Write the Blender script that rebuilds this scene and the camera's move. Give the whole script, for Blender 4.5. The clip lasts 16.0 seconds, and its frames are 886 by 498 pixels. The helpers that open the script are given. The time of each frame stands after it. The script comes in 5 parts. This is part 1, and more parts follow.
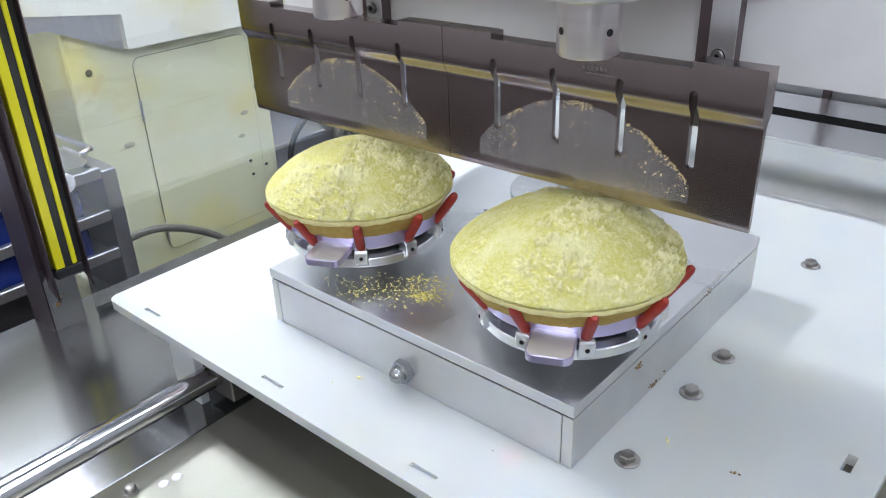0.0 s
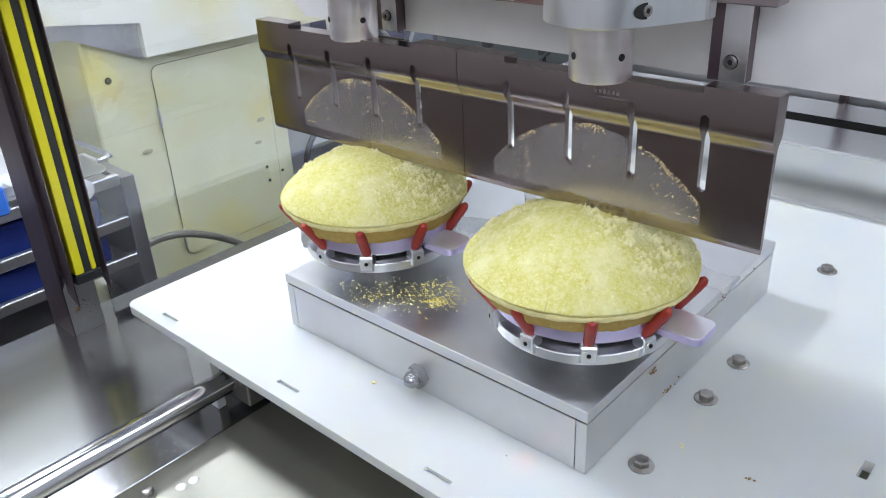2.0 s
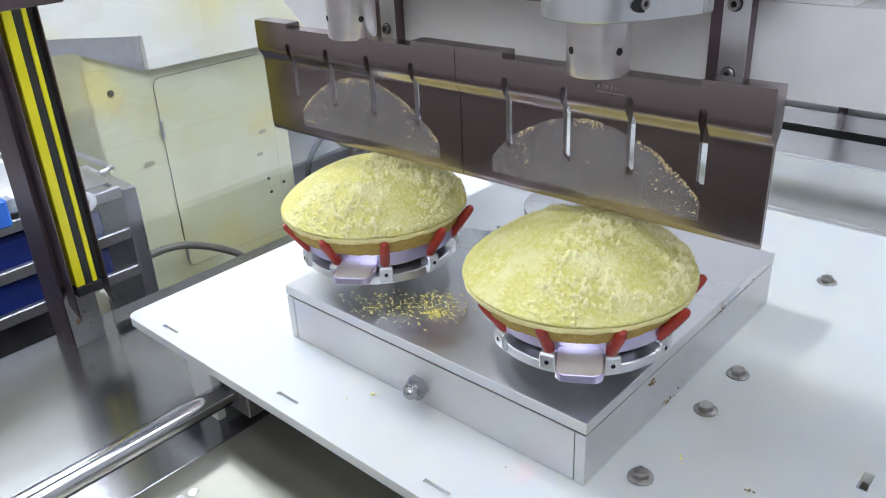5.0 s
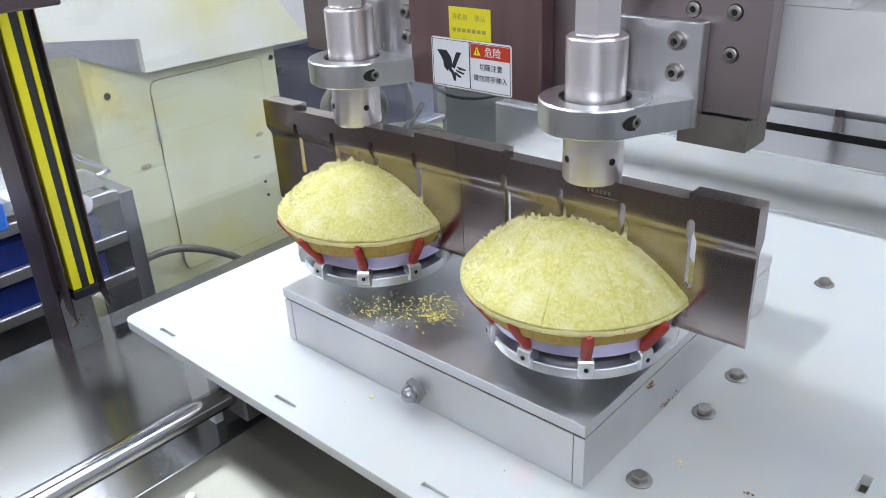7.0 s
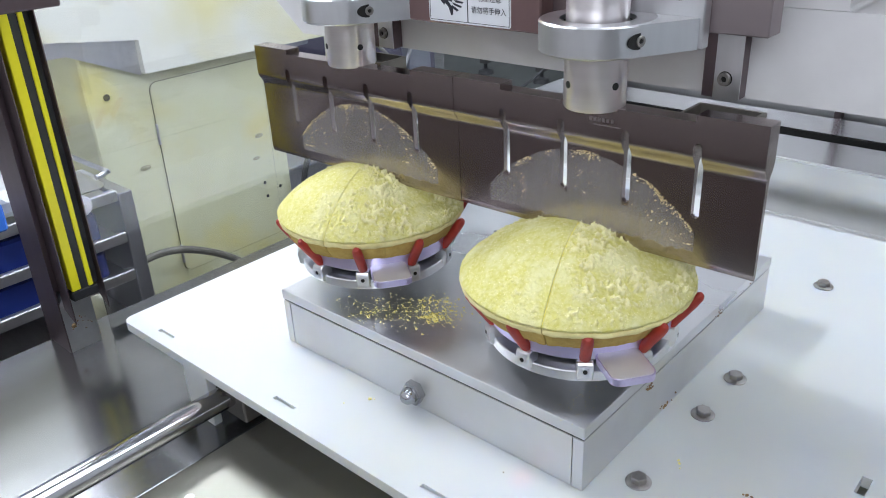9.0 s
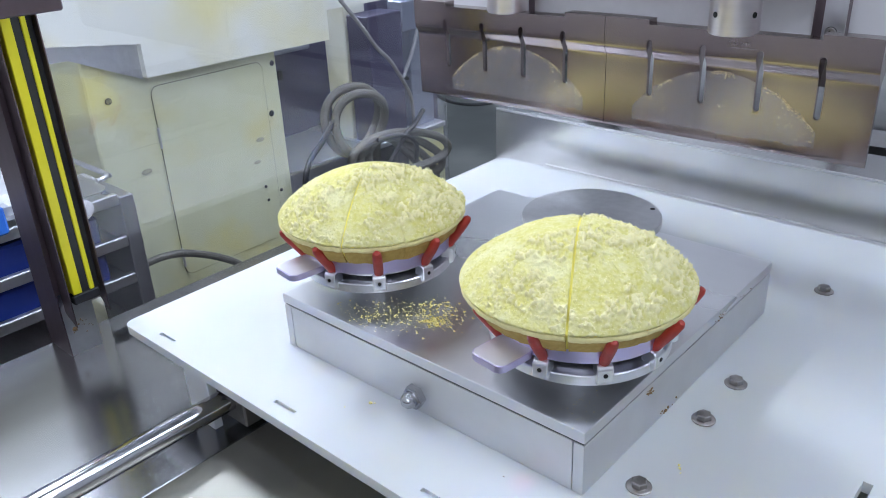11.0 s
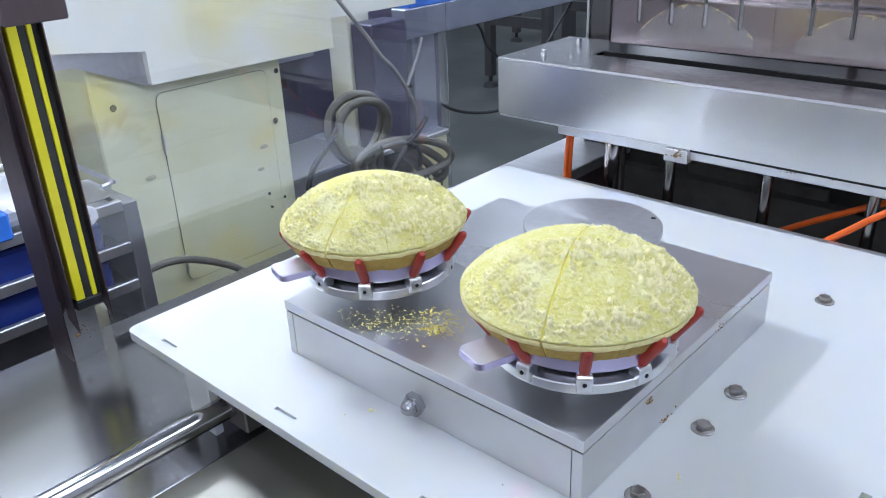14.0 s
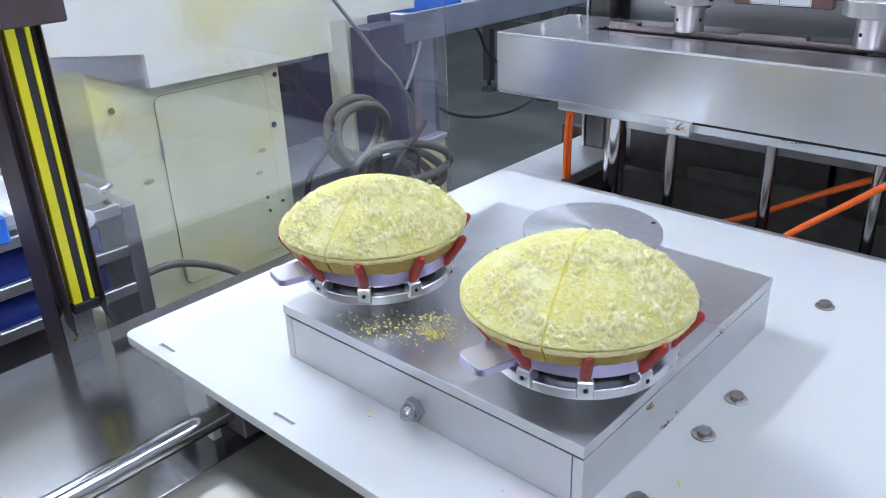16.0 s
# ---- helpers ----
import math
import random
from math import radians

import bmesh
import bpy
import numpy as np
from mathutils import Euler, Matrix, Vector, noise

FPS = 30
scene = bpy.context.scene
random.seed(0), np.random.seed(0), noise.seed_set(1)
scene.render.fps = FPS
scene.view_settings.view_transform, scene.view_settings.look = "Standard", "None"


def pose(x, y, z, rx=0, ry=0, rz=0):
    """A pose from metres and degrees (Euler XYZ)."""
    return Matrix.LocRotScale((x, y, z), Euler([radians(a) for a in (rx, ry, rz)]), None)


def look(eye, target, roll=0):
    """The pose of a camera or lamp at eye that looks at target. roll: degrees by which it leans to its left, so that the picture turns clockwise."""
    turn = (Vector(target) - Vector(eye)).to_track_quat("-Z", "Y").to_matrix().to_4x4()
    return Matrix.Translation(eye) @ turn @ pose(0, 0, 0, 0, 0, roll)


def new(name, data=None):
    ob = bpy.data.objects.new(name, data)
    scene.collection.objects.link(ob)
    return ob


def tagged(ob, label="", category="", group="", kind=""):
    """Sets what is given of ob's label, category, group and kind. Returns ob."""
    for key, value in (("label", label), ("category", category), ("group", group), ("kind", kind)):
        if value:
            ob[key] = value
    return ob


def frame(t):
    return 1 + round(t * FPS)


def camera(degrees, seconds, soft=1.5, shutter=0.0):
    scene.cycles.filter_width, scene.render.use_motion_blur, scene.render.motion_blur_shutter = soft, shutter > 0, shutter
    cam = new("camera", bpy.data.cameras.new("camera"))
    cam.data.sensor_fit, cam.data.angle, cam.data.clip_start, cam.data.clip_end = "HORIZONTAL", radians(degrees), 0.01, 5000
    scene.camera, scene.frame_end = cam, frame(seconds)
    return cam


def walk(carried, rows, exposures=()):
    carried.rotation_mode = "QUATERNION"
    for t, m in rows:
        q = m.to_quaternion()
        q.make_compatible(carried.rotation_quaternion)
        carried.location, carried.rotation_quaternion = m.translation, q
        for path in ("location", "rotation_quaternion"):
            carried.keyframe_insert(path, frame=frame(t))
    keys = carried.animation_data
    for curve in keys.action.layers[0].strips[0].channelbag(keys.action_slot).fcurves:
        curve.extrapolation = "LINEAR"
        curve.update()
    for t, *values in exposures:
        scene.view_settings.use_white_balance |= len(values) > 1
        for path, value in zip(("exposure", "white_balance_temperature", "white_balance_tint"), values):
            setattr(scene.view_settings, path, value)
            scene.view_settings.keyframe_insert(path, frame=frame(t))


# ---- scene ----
cam = camera(57.9, 16.0, soft=1.0)
PATH = [
    (0, (0.705, -0.485, 0.515), (-0.475, 0.845, -0.402), -2.1),
    (0.5, (0.709, -0.485, 0.516), (-0.479, 0.838, -0.4), -2.3),
    (1, (0.71, -0.487, 0.516), (-0.49, 0.828, -0.395), -2.5),
    (1.5, (0.71, -0.487, 0.517), (-0.498, 0.825, -0.39), -2.6),
    (2, (0.709, -0.487, 0.517), (-0.504, 0.822, -0.386), -2.7),
    (2.5, (0.705, -0.486, 0.516), (-0.511, 0.823, -0.384), -2.7),
    (3, (0.707, -0.485, 0.517), (-0.507, 0.827, -0.38), -2.7),
    (3.5, (0.713, -0.486, 0.519), (-0.5, 0.828, -0.376), -2.8),
    (4, (0.71, -0.486, 0.518), (-0.509, 0.828, -0.371), -2.8),
    (6.5, (0.718, -0.486, 0.519), (-0.507, 0.832, -0.353), -2.9),
    (7, (0.711, -0.486, 0.518), (-0.51, 0.837, -0.355), -2.8),
    (7.5, (0.71, -0.485, 0.517), (-0.508, 0.84, -0.355), -2.7),
    (8, (0.714, -0.486, 0.519), (-0.504, 0.839, -0.354), -2.8),
    (8.5, (0.715, -0.486, 0.519), (-0.503, 0.839, -0.354), -2.8),
    (9, (0.711, -0.486, 0.518), (-0.509, 0.839, -0.351), -2.7),
    (11.5, (0.712, -0.487, 0.519), (-0.513, 0.841, -0.338), -2.6),
    (12, (0.719, -0.487, 0.522), (-0.508, 0.843, -0.331), -2.6),
    (12.5, (0.721, -0.488, 0.522), (-0.51, 0.842, -0.325), -2.5),
    (13, (0.719, -0.489, 0.522), (-0.517, 0.839, -0.32), -2.5),
    (13.5, (0.717, -0.487, 0.521), (-0.521, 0.84, -0.32), -2.5),
    (14, (0.716, -0.487, 0.521), (-0.52, 0.841, -0.322), -2.4),
    (14.5, (0.711, -0.486, 0.52), (-0.522, 0.844, -0.323), -2.3),
    (15, (0.706, -0.485, 0.519), (-0.524, 0.848, -0.322), -2.1),
    (15.5, (0.708, -0.485, 0.519), (-0.524, 0.849, -0.32), -2.1),
    (16, (0.712, -0.486, 0.52), (-0.522, 0.849, -0.314), -2.2),
]
walk(cam, [(t, look(eye, target, roll)) for t, eye, target, roll in PATH],
     exposures=((0, -0.15, 6100, 11), (9.3, -0.15, 6100, 11), (11.2, -0.4, 5680, 14), (16, -0.4, 5680, 14)))

# ---- light ----
world = bpy.data.worlds.new("room_air")
scene.world = world
world.use_nodes = True
world.node_tree.nodes["Background"].inputs[0].default_value = (0.62, 0.68, 0.8, 1)
world.node_tree.nodes["Background"].inputs[1].default_value = 0.2
scene.view_settings.exposure = 0.0


def area(name, m, sx, sy, watts, colour):
    lamp = bpy.data.lights.new(name, "AREA")
    lamp.shape, lamp.size, lamp.size_y, lamp.energy, lamp.color = "RECTANGLE", sx, sy, watts, colour
    ob = new(name, lamp)
    ob.matrix_world = m
    return ob


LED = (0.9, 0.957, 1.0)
PANELS = []
PANELS.append((area("key_panel_lamp", look((-3.7, 0.45, 3.7), (0.3, 0.25, 0.05)), 1.3, 0.3, 235, LED), 1.3, 0.3))
# Fill lamp added to brighten the front faces; no such source is seen.
PANELS.append((area("front_fill_lamp", look((0.85, -1.68, 1.2), (0.25, 0.2, 0.2)), 1.8, 0.9, 27, LED), 1.8, 0.9))
PANELS.append((area("rear_panel_lamp", look((-0.3, 2.1, 2.0), (0.2, 0.4, 0.0)), 1.2, 0.5, 58, LED), 1.2, 0.5))
# Added fill for the hood and cabinet; no known lamp stands there.
PANELS.append((area("side_fill_lamp", look((1.6, 1.0, 2.2), (-1.0, 0.5, 0.2)), 1.2, 0.5, 26, LED), 1.2, 0.5))

spot = bpy.data.lights.new("line_laser_lamp", "SPOT")
spot.energy, spot.color, spot.spot_size, spot.spot_blend, spot.shadow_soft_size = 40.0, (1.0, 0.03, 0.08), radians(0.7), 0.8, 0.002
new("line_laser_lamp", spot).matrix_world = look((0.72, -0.95, 1.05), (0.367, -0.02, 0.0))

# ---- materials ----


def material(name, base, rough=0.5, metal=0.0, second=None, scale=20.0, detail=4.0, mix=0.5, bump=0.0, bump_scale=200.0,
             stretch=(1, 1, 1), rough_var=0.1, third=None, third_scale=3.0, coat=0.0, sss=0.0):
    """A surface with two scales of variation in colour, gloss and relief."""
    m = bpy.data.materials.new(name)
    m.use_nodes = True
    nt = m.node_tree
    p = nt.nodes["Principled BSDF"]
    link = nt.links.new
    tc = nt.nodes.new("ShaderNodeTexCoord")
    mp = nt.nodes.new("ShaderNodeMapping")
    mp.inputs["Scale"].default_value = stretch
    link(tc.outputs["Object"], mp.inputs["Vector"])
    n1 = nt.nodes.new("ShaderNodeTexNoise")
    n1.inputs["Scale"].default_value, n1.inputs["Detail"].default_value = scale, detail
    link(mp.outputs[0], n1.inputs["Vector"])
    ramp = nt.nodes.new("ShaderNodeMapRange")
    ramp.inputs[1].default_value, ramp.inputs[2].default_value = 0.5 - mix / 2, 0.5 + mix / 2
    link(n1.outputs[0], ramp.inputs[0])
    mx = nt.nodes.new("ShaderNodeMix")
    mx.data_type = "RGBA"
    mx.inputs[6].default_value, mx.inputs[7].default_value = (*base, 1), (*(second or base), 1)
    link(ramp.outputs[0], mx.inputs[0])
    colour = mx.outputs[2]
    n3 = nt.nodes.new("ShaderNodeTexNoise")
    n3.inputs["Scale"].default_value, n3.inputs["Detail"].default_value = third_scale, 6
    link(tc.outputs["Object"], n3.inputs["Vector"])
    if third:
        r3 = nt.nodes.new("ShaderNodeMapRange")
        r3.inputs[1].default_value, r3.inputs[2].default_value = (0.48, 0.72) if metal < 0.1 else (0.3, 0.9)
        link(n3.outputs[0], r3.inputs[0])
        m3 = nt.nodes.new("ShaderNodeMix")
        m3.data_type = "RGBA"
        m3.inputs[7].default_value = (*third, 1)
        link(r3.outputs[0], m3.inputs[0])
        link(colour, m3.inputs[6])
        colour = m3.outputs[2]
    link(colour, p.inputs["Base Color"])
    rr = nt.nodes.new("ShaderNodeMapRange")
    rr.inputs[3].default_value, rr.inputs[4].default_value = max(rough - rough_var, 0.02), min(rough + rough_var, 1)
    link(n3.outputs[0], rr.inputs[0])
    link(rr.outputs[0], p.inputs["Roughness"])
    p.inputs["Metallic"].default_value = metal
    p.inputs["Coat Weight"].default_value = coat
    if sss:
        p.inputs["Subsurface Weight"].default_value = sss
        p.inputs["Subsurface Scale"].default_value = 0.004
        p.inputs["Subsurface Radius"].default_value = (1, 0.8, 0.4)
    if bump:
        n2 = nt.nodes.new("ShaderNodeTexNoise")
        n2.inputs["Scale"].default_value, n2.inputs["Detail"].default_value = bump_scale, 3
        link(mp.outputs[0], n2.inputs["Vector"])
        b = nt.nodes.new("ShaderNodeBump")
        b.inputs["Strength"].default_value, b.inputs["Distance"].default_value = bump, 0.001
        link(n2.outputs[0], b.inputs["Height"])
        link(b.outputs[0], p.inputs["Normal"])
    return m


STEEL = material("brushed_stainless", (0.78, 0.78, 0.79), 0.36, 0.95, (0.66, 0.66, 0.67), 60, 4, 0.6, 0.05, 500, (0.06, 1, 1), 0.1)
DECK = material("scuffed_stainless_deck", (0.215, 0.213, 0.226), 0.19, 0.92, (0.16, 0.158, 0.167), 26, 7, 0.5, 0.06, 400, (1, 0.12, 1), 0.08, (0.17, 0.167, 0.155), 5)
COVER_PLATE = material("matt_stainless_cover", (0.42, 0.41, 0.37), 0.36, 0.85, (0.33, 0.32, 0.28), 14, 7, 0.5, 0.08, 300, (1, 0.4, 1), 0.1, (0.4, 0.38, 0.3), 4)
BEAM_STEEL = material("bead_blasted_aluminium", (0.82, 0.795, 0.79), 0.5, 0.15, (0.75, 0.725, 0.72), 30, 4, 0.6, 0.1, 900, (1, 1, 1), 0.06)
# The next two carry the head's rosy and reddish reflections as base colour.
PLATE_STEEL = material("rosy_reflection_steel", (0.36, 0.305, 0.31), 0.36, 0.9, (0.29, 0.245, 0.25), 40, 4, 0.6, 0.05, 500, (0.06, 1, 1), 0.08)
RED_COVER = material("reddish_reflection_steel", (0.3, 0.2, 0.19), 0.34, 0.9, (0.24, 0.155, 0.15), 40, 4, 0.6, 0.05, 500, (1, 1, 0.06), 0.08)
PIT_STEEL = material("dark_pit_steel", (0.2, 0.19, 0.18), 0.5, 0.8, (0.12, 0.11, 0.1), 20, 5, 0.6, 0.1, 200)
DARK_STEEL = material("bronze_tinted_steel", (0.2, 0.155, 0.165), 0.38, 0.95, (0.15, 0.115, 0.125), 40, 4, 0.6, 0.05, 400, (1, 1, 0.05), 0.08)
TITAN = material("polished_titanium_blade", (0.46, 0.395, 0.385), 0.2, 1.0, (0.4, 0.34, 0.332), 50, 4, 0.6, 0.012, 600, (0.08, 1, 1), 0.04)
TANK_STEEL = material("scratched_tank_steel", (0.9, 0.9, 0.9), 0.2, 0.98, (0.78, 0.78, 0.78), 40, 6, 0.5, 0.06, 500, (0.05, 1, 1), 0.07, (0.66, 0.66, 0.63), 9)
LID_STEEL = material("smooth_lid_steel", (0.7, 0.7, 0.71), 0.24, 1.0, (0.6, 0.6, 0.61), 30, 6, 0.5, 0.04, 500, (0.05, 1, 1), 0.06)
POST_STEEL = material("dark_post_steel", (0.17, 0.165, 0.165), 0.4, 0.85, (0.12, 0.115, 0.115), 20, 5, 0.6, 0.05, 300, (1, 1, 0.1))
STOP_STEEL = material("dull_stop_steel", (0.34, 0.31, 0.27), 0.4, 0.9, (0.25, 0.23, 0.2), 60, 4, 0.6, 0.05, 500)
SHAFT_STEEL = material("chromed_shaft_steel", (0.62, 0.6, 0.61), 0.14, 1.0, (0.5, 0.48, 0.49), 40, 4, 0.6, 0.03, 500, (1, 0.05, 1), 0.05)
ROD_STEEL = material("dark_rod_steel", (0.3, 0.29, 0.28), 0.22, 1.0, (0.2, 0.19, 0.18), 30, 5, 0.6, 0.03, 400, (1, 1, 0.1), 0.06)
# Tab top paler than its edge: a bright reflection painted into the colour.
TAB_STEEL = material("pale_reflection_tab_steel", (0.84, 0.83, 0.89), 0.34, 0.65, (0.79, 0.78, 0.85), 60, 3, 0.6, 0.02, 400)
DISC_STEEL = material("brushed_disc_steel", (0.5, 0.5, 0.51), 0.36, 0.85, (0.42, 0.42, 0.43), 90, 4, 0.6, 0.05, 500, (1, 1, 1), 0.1)
ROSY_WALL = material("reflected_rosy_grey", (0.6, 0.57, 0.57), 0.6, 0.0, (0.55, 0.52, 0.52), 2, 4)
HORN_METAL = material("turned_horn_aluminium", (0.84, 0.785, 0.785), 0.33, 0.9, (0.76, 0.7, 0.7), 120, 3, 0.6, 0.04, 500, (0.05, 0.05, 1), 0.06)
DARK_WALL = material("reflected_dark_brown", (0.055, 0.027, 0.023), 0.7, 0.0, (0.042, 0.021, 0.018), 3, 4)
RACK_STEEL = material("dull_rack_steel", (0.5, 0.5, 0.53), 0.36, 0.85, (0.36, 0.36, 0.39), 24, 6, 0.5, 0.06, 300, (1, 1, 0.25), 0.12, (0.28, 0.28, 0.3), 7)
COVER_STEEL = material("dusty_cover_steel", (0.42, 0.42, 0.44), 0.5, 0.6, (0.34, 0.34, 0.36), 8, 5, 0.6)
ALU = material("machined_aluminium", (0.74, 0.74, 0.75), 0.3, 0.97, (0.66, 0.66, 0.67), 80, 4, 0.6, 0.04, 500, (1, 1, 0.1), 0.08)
ALU_BOX = material("satin_aluminium_plate", (0.74, 0.74, 0.75), 0.42, 0.85, (0.62, 0.62, 0.63), 14, 5, 0.6, 0.06, 500, (0.2, 1, 1), 0.1, (0.55, 0.54, 0.52), 9)
ALU_TOP = material("worn_aluminium_top", (0.7, 0.7, 0.71), 0.29, 0.93, (0.6, 0.6, 0.61), 12, 6, 0.6, 0.05, 500, (0.15, 1, 1), 0.09)
# Plain steel; the lilac of the lighting's reflection is put into its colour.
LILAC = material("lilac_reflection_steel", (0.68, 0.62, 0.86), 0.33, 0.9, (0.62, 0.57, 0.78), 60, 3, 0.6, 0.02, 400)
PLASTIC = material("white_polyethylene", (0.55, 0.56, 0.555), 0.36, 0.0, (0.515, 0.525, 0.52), 8, 5, 0.6, 0.04, 300, rough_var=0.08, third=(0.525, 0.532, 0.505), third_scale=5, sss=0.5)
PLASTIC.node_tree.nodes["Principled BSDF"].inputs["Subsurface Scale"].default_value = 0.014
# Stainless bolts; the dark surroundings they mirror are put into this colour.
BOLT = material("dark_reflection_bolt_steel", (0.42, 0.4, 0.38), 0.3, 1.0, (0.3, 0.28, 0.26), 120, 4, 0.6, 0.1, 500)
RED = material("red_silicone", (0.4, 0.036, 0.018), 0.45, 0.0, (0.28, 0.024, 0.014), 90, 3, 0.6, 0.15, 300)
BLACK = material("black_rubber", (0.02, 0.02, 0.022), 0.5, 0.0, (0.035, 0.035, 0.038), 40, 3)
# Near-black colour that stands in for shade in holes, gaps and slots.
VOID = material("painted_inside_shade", (0.012, 0.011, 0.01), 0.8)
YELLOW = material("yellow_paint", (0.88, 0.8, 0.015), 0.35, 0.0, (0.8, 0.72, 0.015), 12, 4, 0.6)
CREAM_PAINT = material("cream_machine_paint", (0.68, 0.69, 0.5), 0.4, 0.0, (0.64, 0.64, 0.38), 6, 5, 0.5, 0.02, 100, third=(0.66, 0.58, 0.18), third_scale=4.5)
WHITE_PAINT = material("stained_white_paint", (0.85, 0.85, 0.78), 0.4, 0.0, (0.82, 0.81, 0.68), 4, 5, 0.6, third=(0.8, 0.73, 0.33), third_scale=2.8)
BLUE_GREY = material("blue_grey_steel", (0.4, 0.42, 0.5), 0.4, 0.7, (0.32, 0.34, 0.42), 8, 4)
PURPLE = material("violet_grey_cabinet", (0.11, 0.1, 0.16), 0.4, 0.2, (0.08, 0.075, 0.12), 6, 4)
BLUE = material("blue_plastic", (0.012, 0.03, 0.2), 0.4, 0.0, (0.01, 0.02, 0.13), 20, 4)
BLUE_PALE = material("bright_blue_film", (0.05, 0.2, 0.75), 0.4, 0.0, (0.04, 0.16, 0.6), 20, 4)
FLOOR = material("dark_factory_floor", (0.085, 0.09, 0.085), 0.55, 0.0, (0.058, 0.063, 0.059), 3, 6, 0.7, third=(0.13, 0.134, 0.124), third_scale=1.6)
WALL = material("pale_wall_panels", (0.76, 0.77, 0.79), 0.5, 0.0, (0.7, 0.71, 0.73), 2, 4)
FLOOR.node_tree.nodes["Principled BSDF"].inputs["Specular IOR Level"].default_value = 0.25
CEIL = material("pale_ceiling_panels", (0.42, 0.44, 0.47), 0.6, 0.0, (0.38, 0.4, 0.43), 2, 4)
ORANGE = material("orange_air_hose", (0.8, 0.13, 0.01), 0.35, 0.0, (0.65, 0.1, 0.01), 40, 3)
CABLE = material("grey_cable", (0.15, 0.14, 0.112), 0.5, 0.0, (0.1, 0.093, 0.075), 30, 4)
PALE_CABLE = material("pale_grey_cable", (0.34, 0.33, 0.31), 0.5, 0.0, (0.27, 0.26, 0.24), 30, 4)
CLOTH = material("crumpled_white_cloth", (0.75, 0.75, 0.74), 0.9, 0.0, (0.65, 0.65, 0.64), 30, 4, 0.6, 0.4, 120)
RUST = material("brown_residue", (0.16, 0.09, 0.04), 0.8, 0.0, (0.3, 0.2, 0.1), 300, 3)
CRUMB_TOP = material("crumb_coated_cake", (0.585, 0.53, 0.14), 0.95, 0.0, (0.68, 0.63, 0.28), 260, 6, 0.32, 0.9, 900, rough_var=0.04, third=(0.72, 0.68, 0.37), third_scale=44)
CRUMB_TOP.node_tree.nodes["Principled BSDF"].inputs["Specular IOR Level"].default_value = 0.08
CREAM = material("pale_cream_layer", (0.8, 0.72, 0.35), 0.8, 0.0, (0.7, 0.6, 0.27), 150, 4, 0.5, 0.4, 600, sss=0.15)
OLIVE = material("dried_olive_stain", (0.36, 0.33, 0.2), 0.7, 0.0, (0.45, 0.43, 0.3), 60, 4)
CHROME = material("scuffed_chrome", (0.5, 0.5, 0.51), 0.14, 1.0, (0.36, 0.36, 0.37), 60, 4, 0.6, 0.05, 300, rough_var=0.05)
SPONGE = material("golden_sponge", (0.52, 0.37, 0.1), 0.9, 0.0, (0.4, 0.26, 0.055), 180, 5, 0.5, 0.8, 700)
FLAKE = material("pale_crumb_flakes", (0.89, 0.83, 0.5), 0.95, 0.0, (0.82, 0.75, 0.36), 90, 4, 0.4)
CUT_FILLER = material("bright_cut_yellow", (0.86, 0.77, 0.16), 0.9, 0.0, (0.82, 0.7, 0.12), 300, 4, 0.5, 0.4, 700)
CRUMB = material("yellow_crumbs", (0.78, 0.67, 0.15), 0.9, 0.0, (0.84, 0.77, 0.38), 200, 3)
STUCK = material("beige_stuck_crumbs", (0.62, 0.47, 0.2), 0.9, 0.0, (0.75, 0.62, 0.38), 250, 3)


def dusted(m, pale):
    """Pale flour dusting on the clumps, with raking-light contrast put into their colour, by the thickness of the coat
    that each place carries.
    """
    nt = m.node_tree
    p = nt.nodes["Principled BSDF"]
    under = p.inputs["Base Color"].links[0].from_socket
    at = nt.nodes.new("ShaderNodeAttribute")
    at.attribute_name = "coat"
    mx = nt.nodes.new("ShaderNodeMix")
    mx.data_type = "RGBA"
    mx.inputs[7].default_value = (*pale, 1)
    nt.links.new(at.outputs["Fac"], mx.inputs[0])
    nt.links.new(under, mx.inputs[6])
    nt.links.new(mx.outputs[2], p.inputs["Base Color"])


dusted(CRUMB_TOP, (0.9, 0.845, 0.55))
SMEAR = material("dried_cream_film", (0.8, 0.79, 0.78), 0.6, 0.0, (0.68, 0.66, 0.65), 140, 6, 0.4, 0.6, 300, (1, 1, 0.05))
LABEL_WHITE = material("white_label_film", (0.8, 0.8, 0.82), 0.35, 0.0, (0.76, 0.76, 0.78), 30, 3)
LABEL_RED = material("red_label_ink", (0.55, 0.05, 0.02), 0.35)
LABEL_YELLOW = material("yellow_label_film", (0.8, 0.72, 0.02), 0.35, 0.0, (0.8, 0.68, 0.02), 30, 3)
INK = material("black_ink", (0.02, 0.02, 0.03), 0.4)
GREY_INK = material("grey_ink", (0.36, 0.33, 0.08), 0.5)


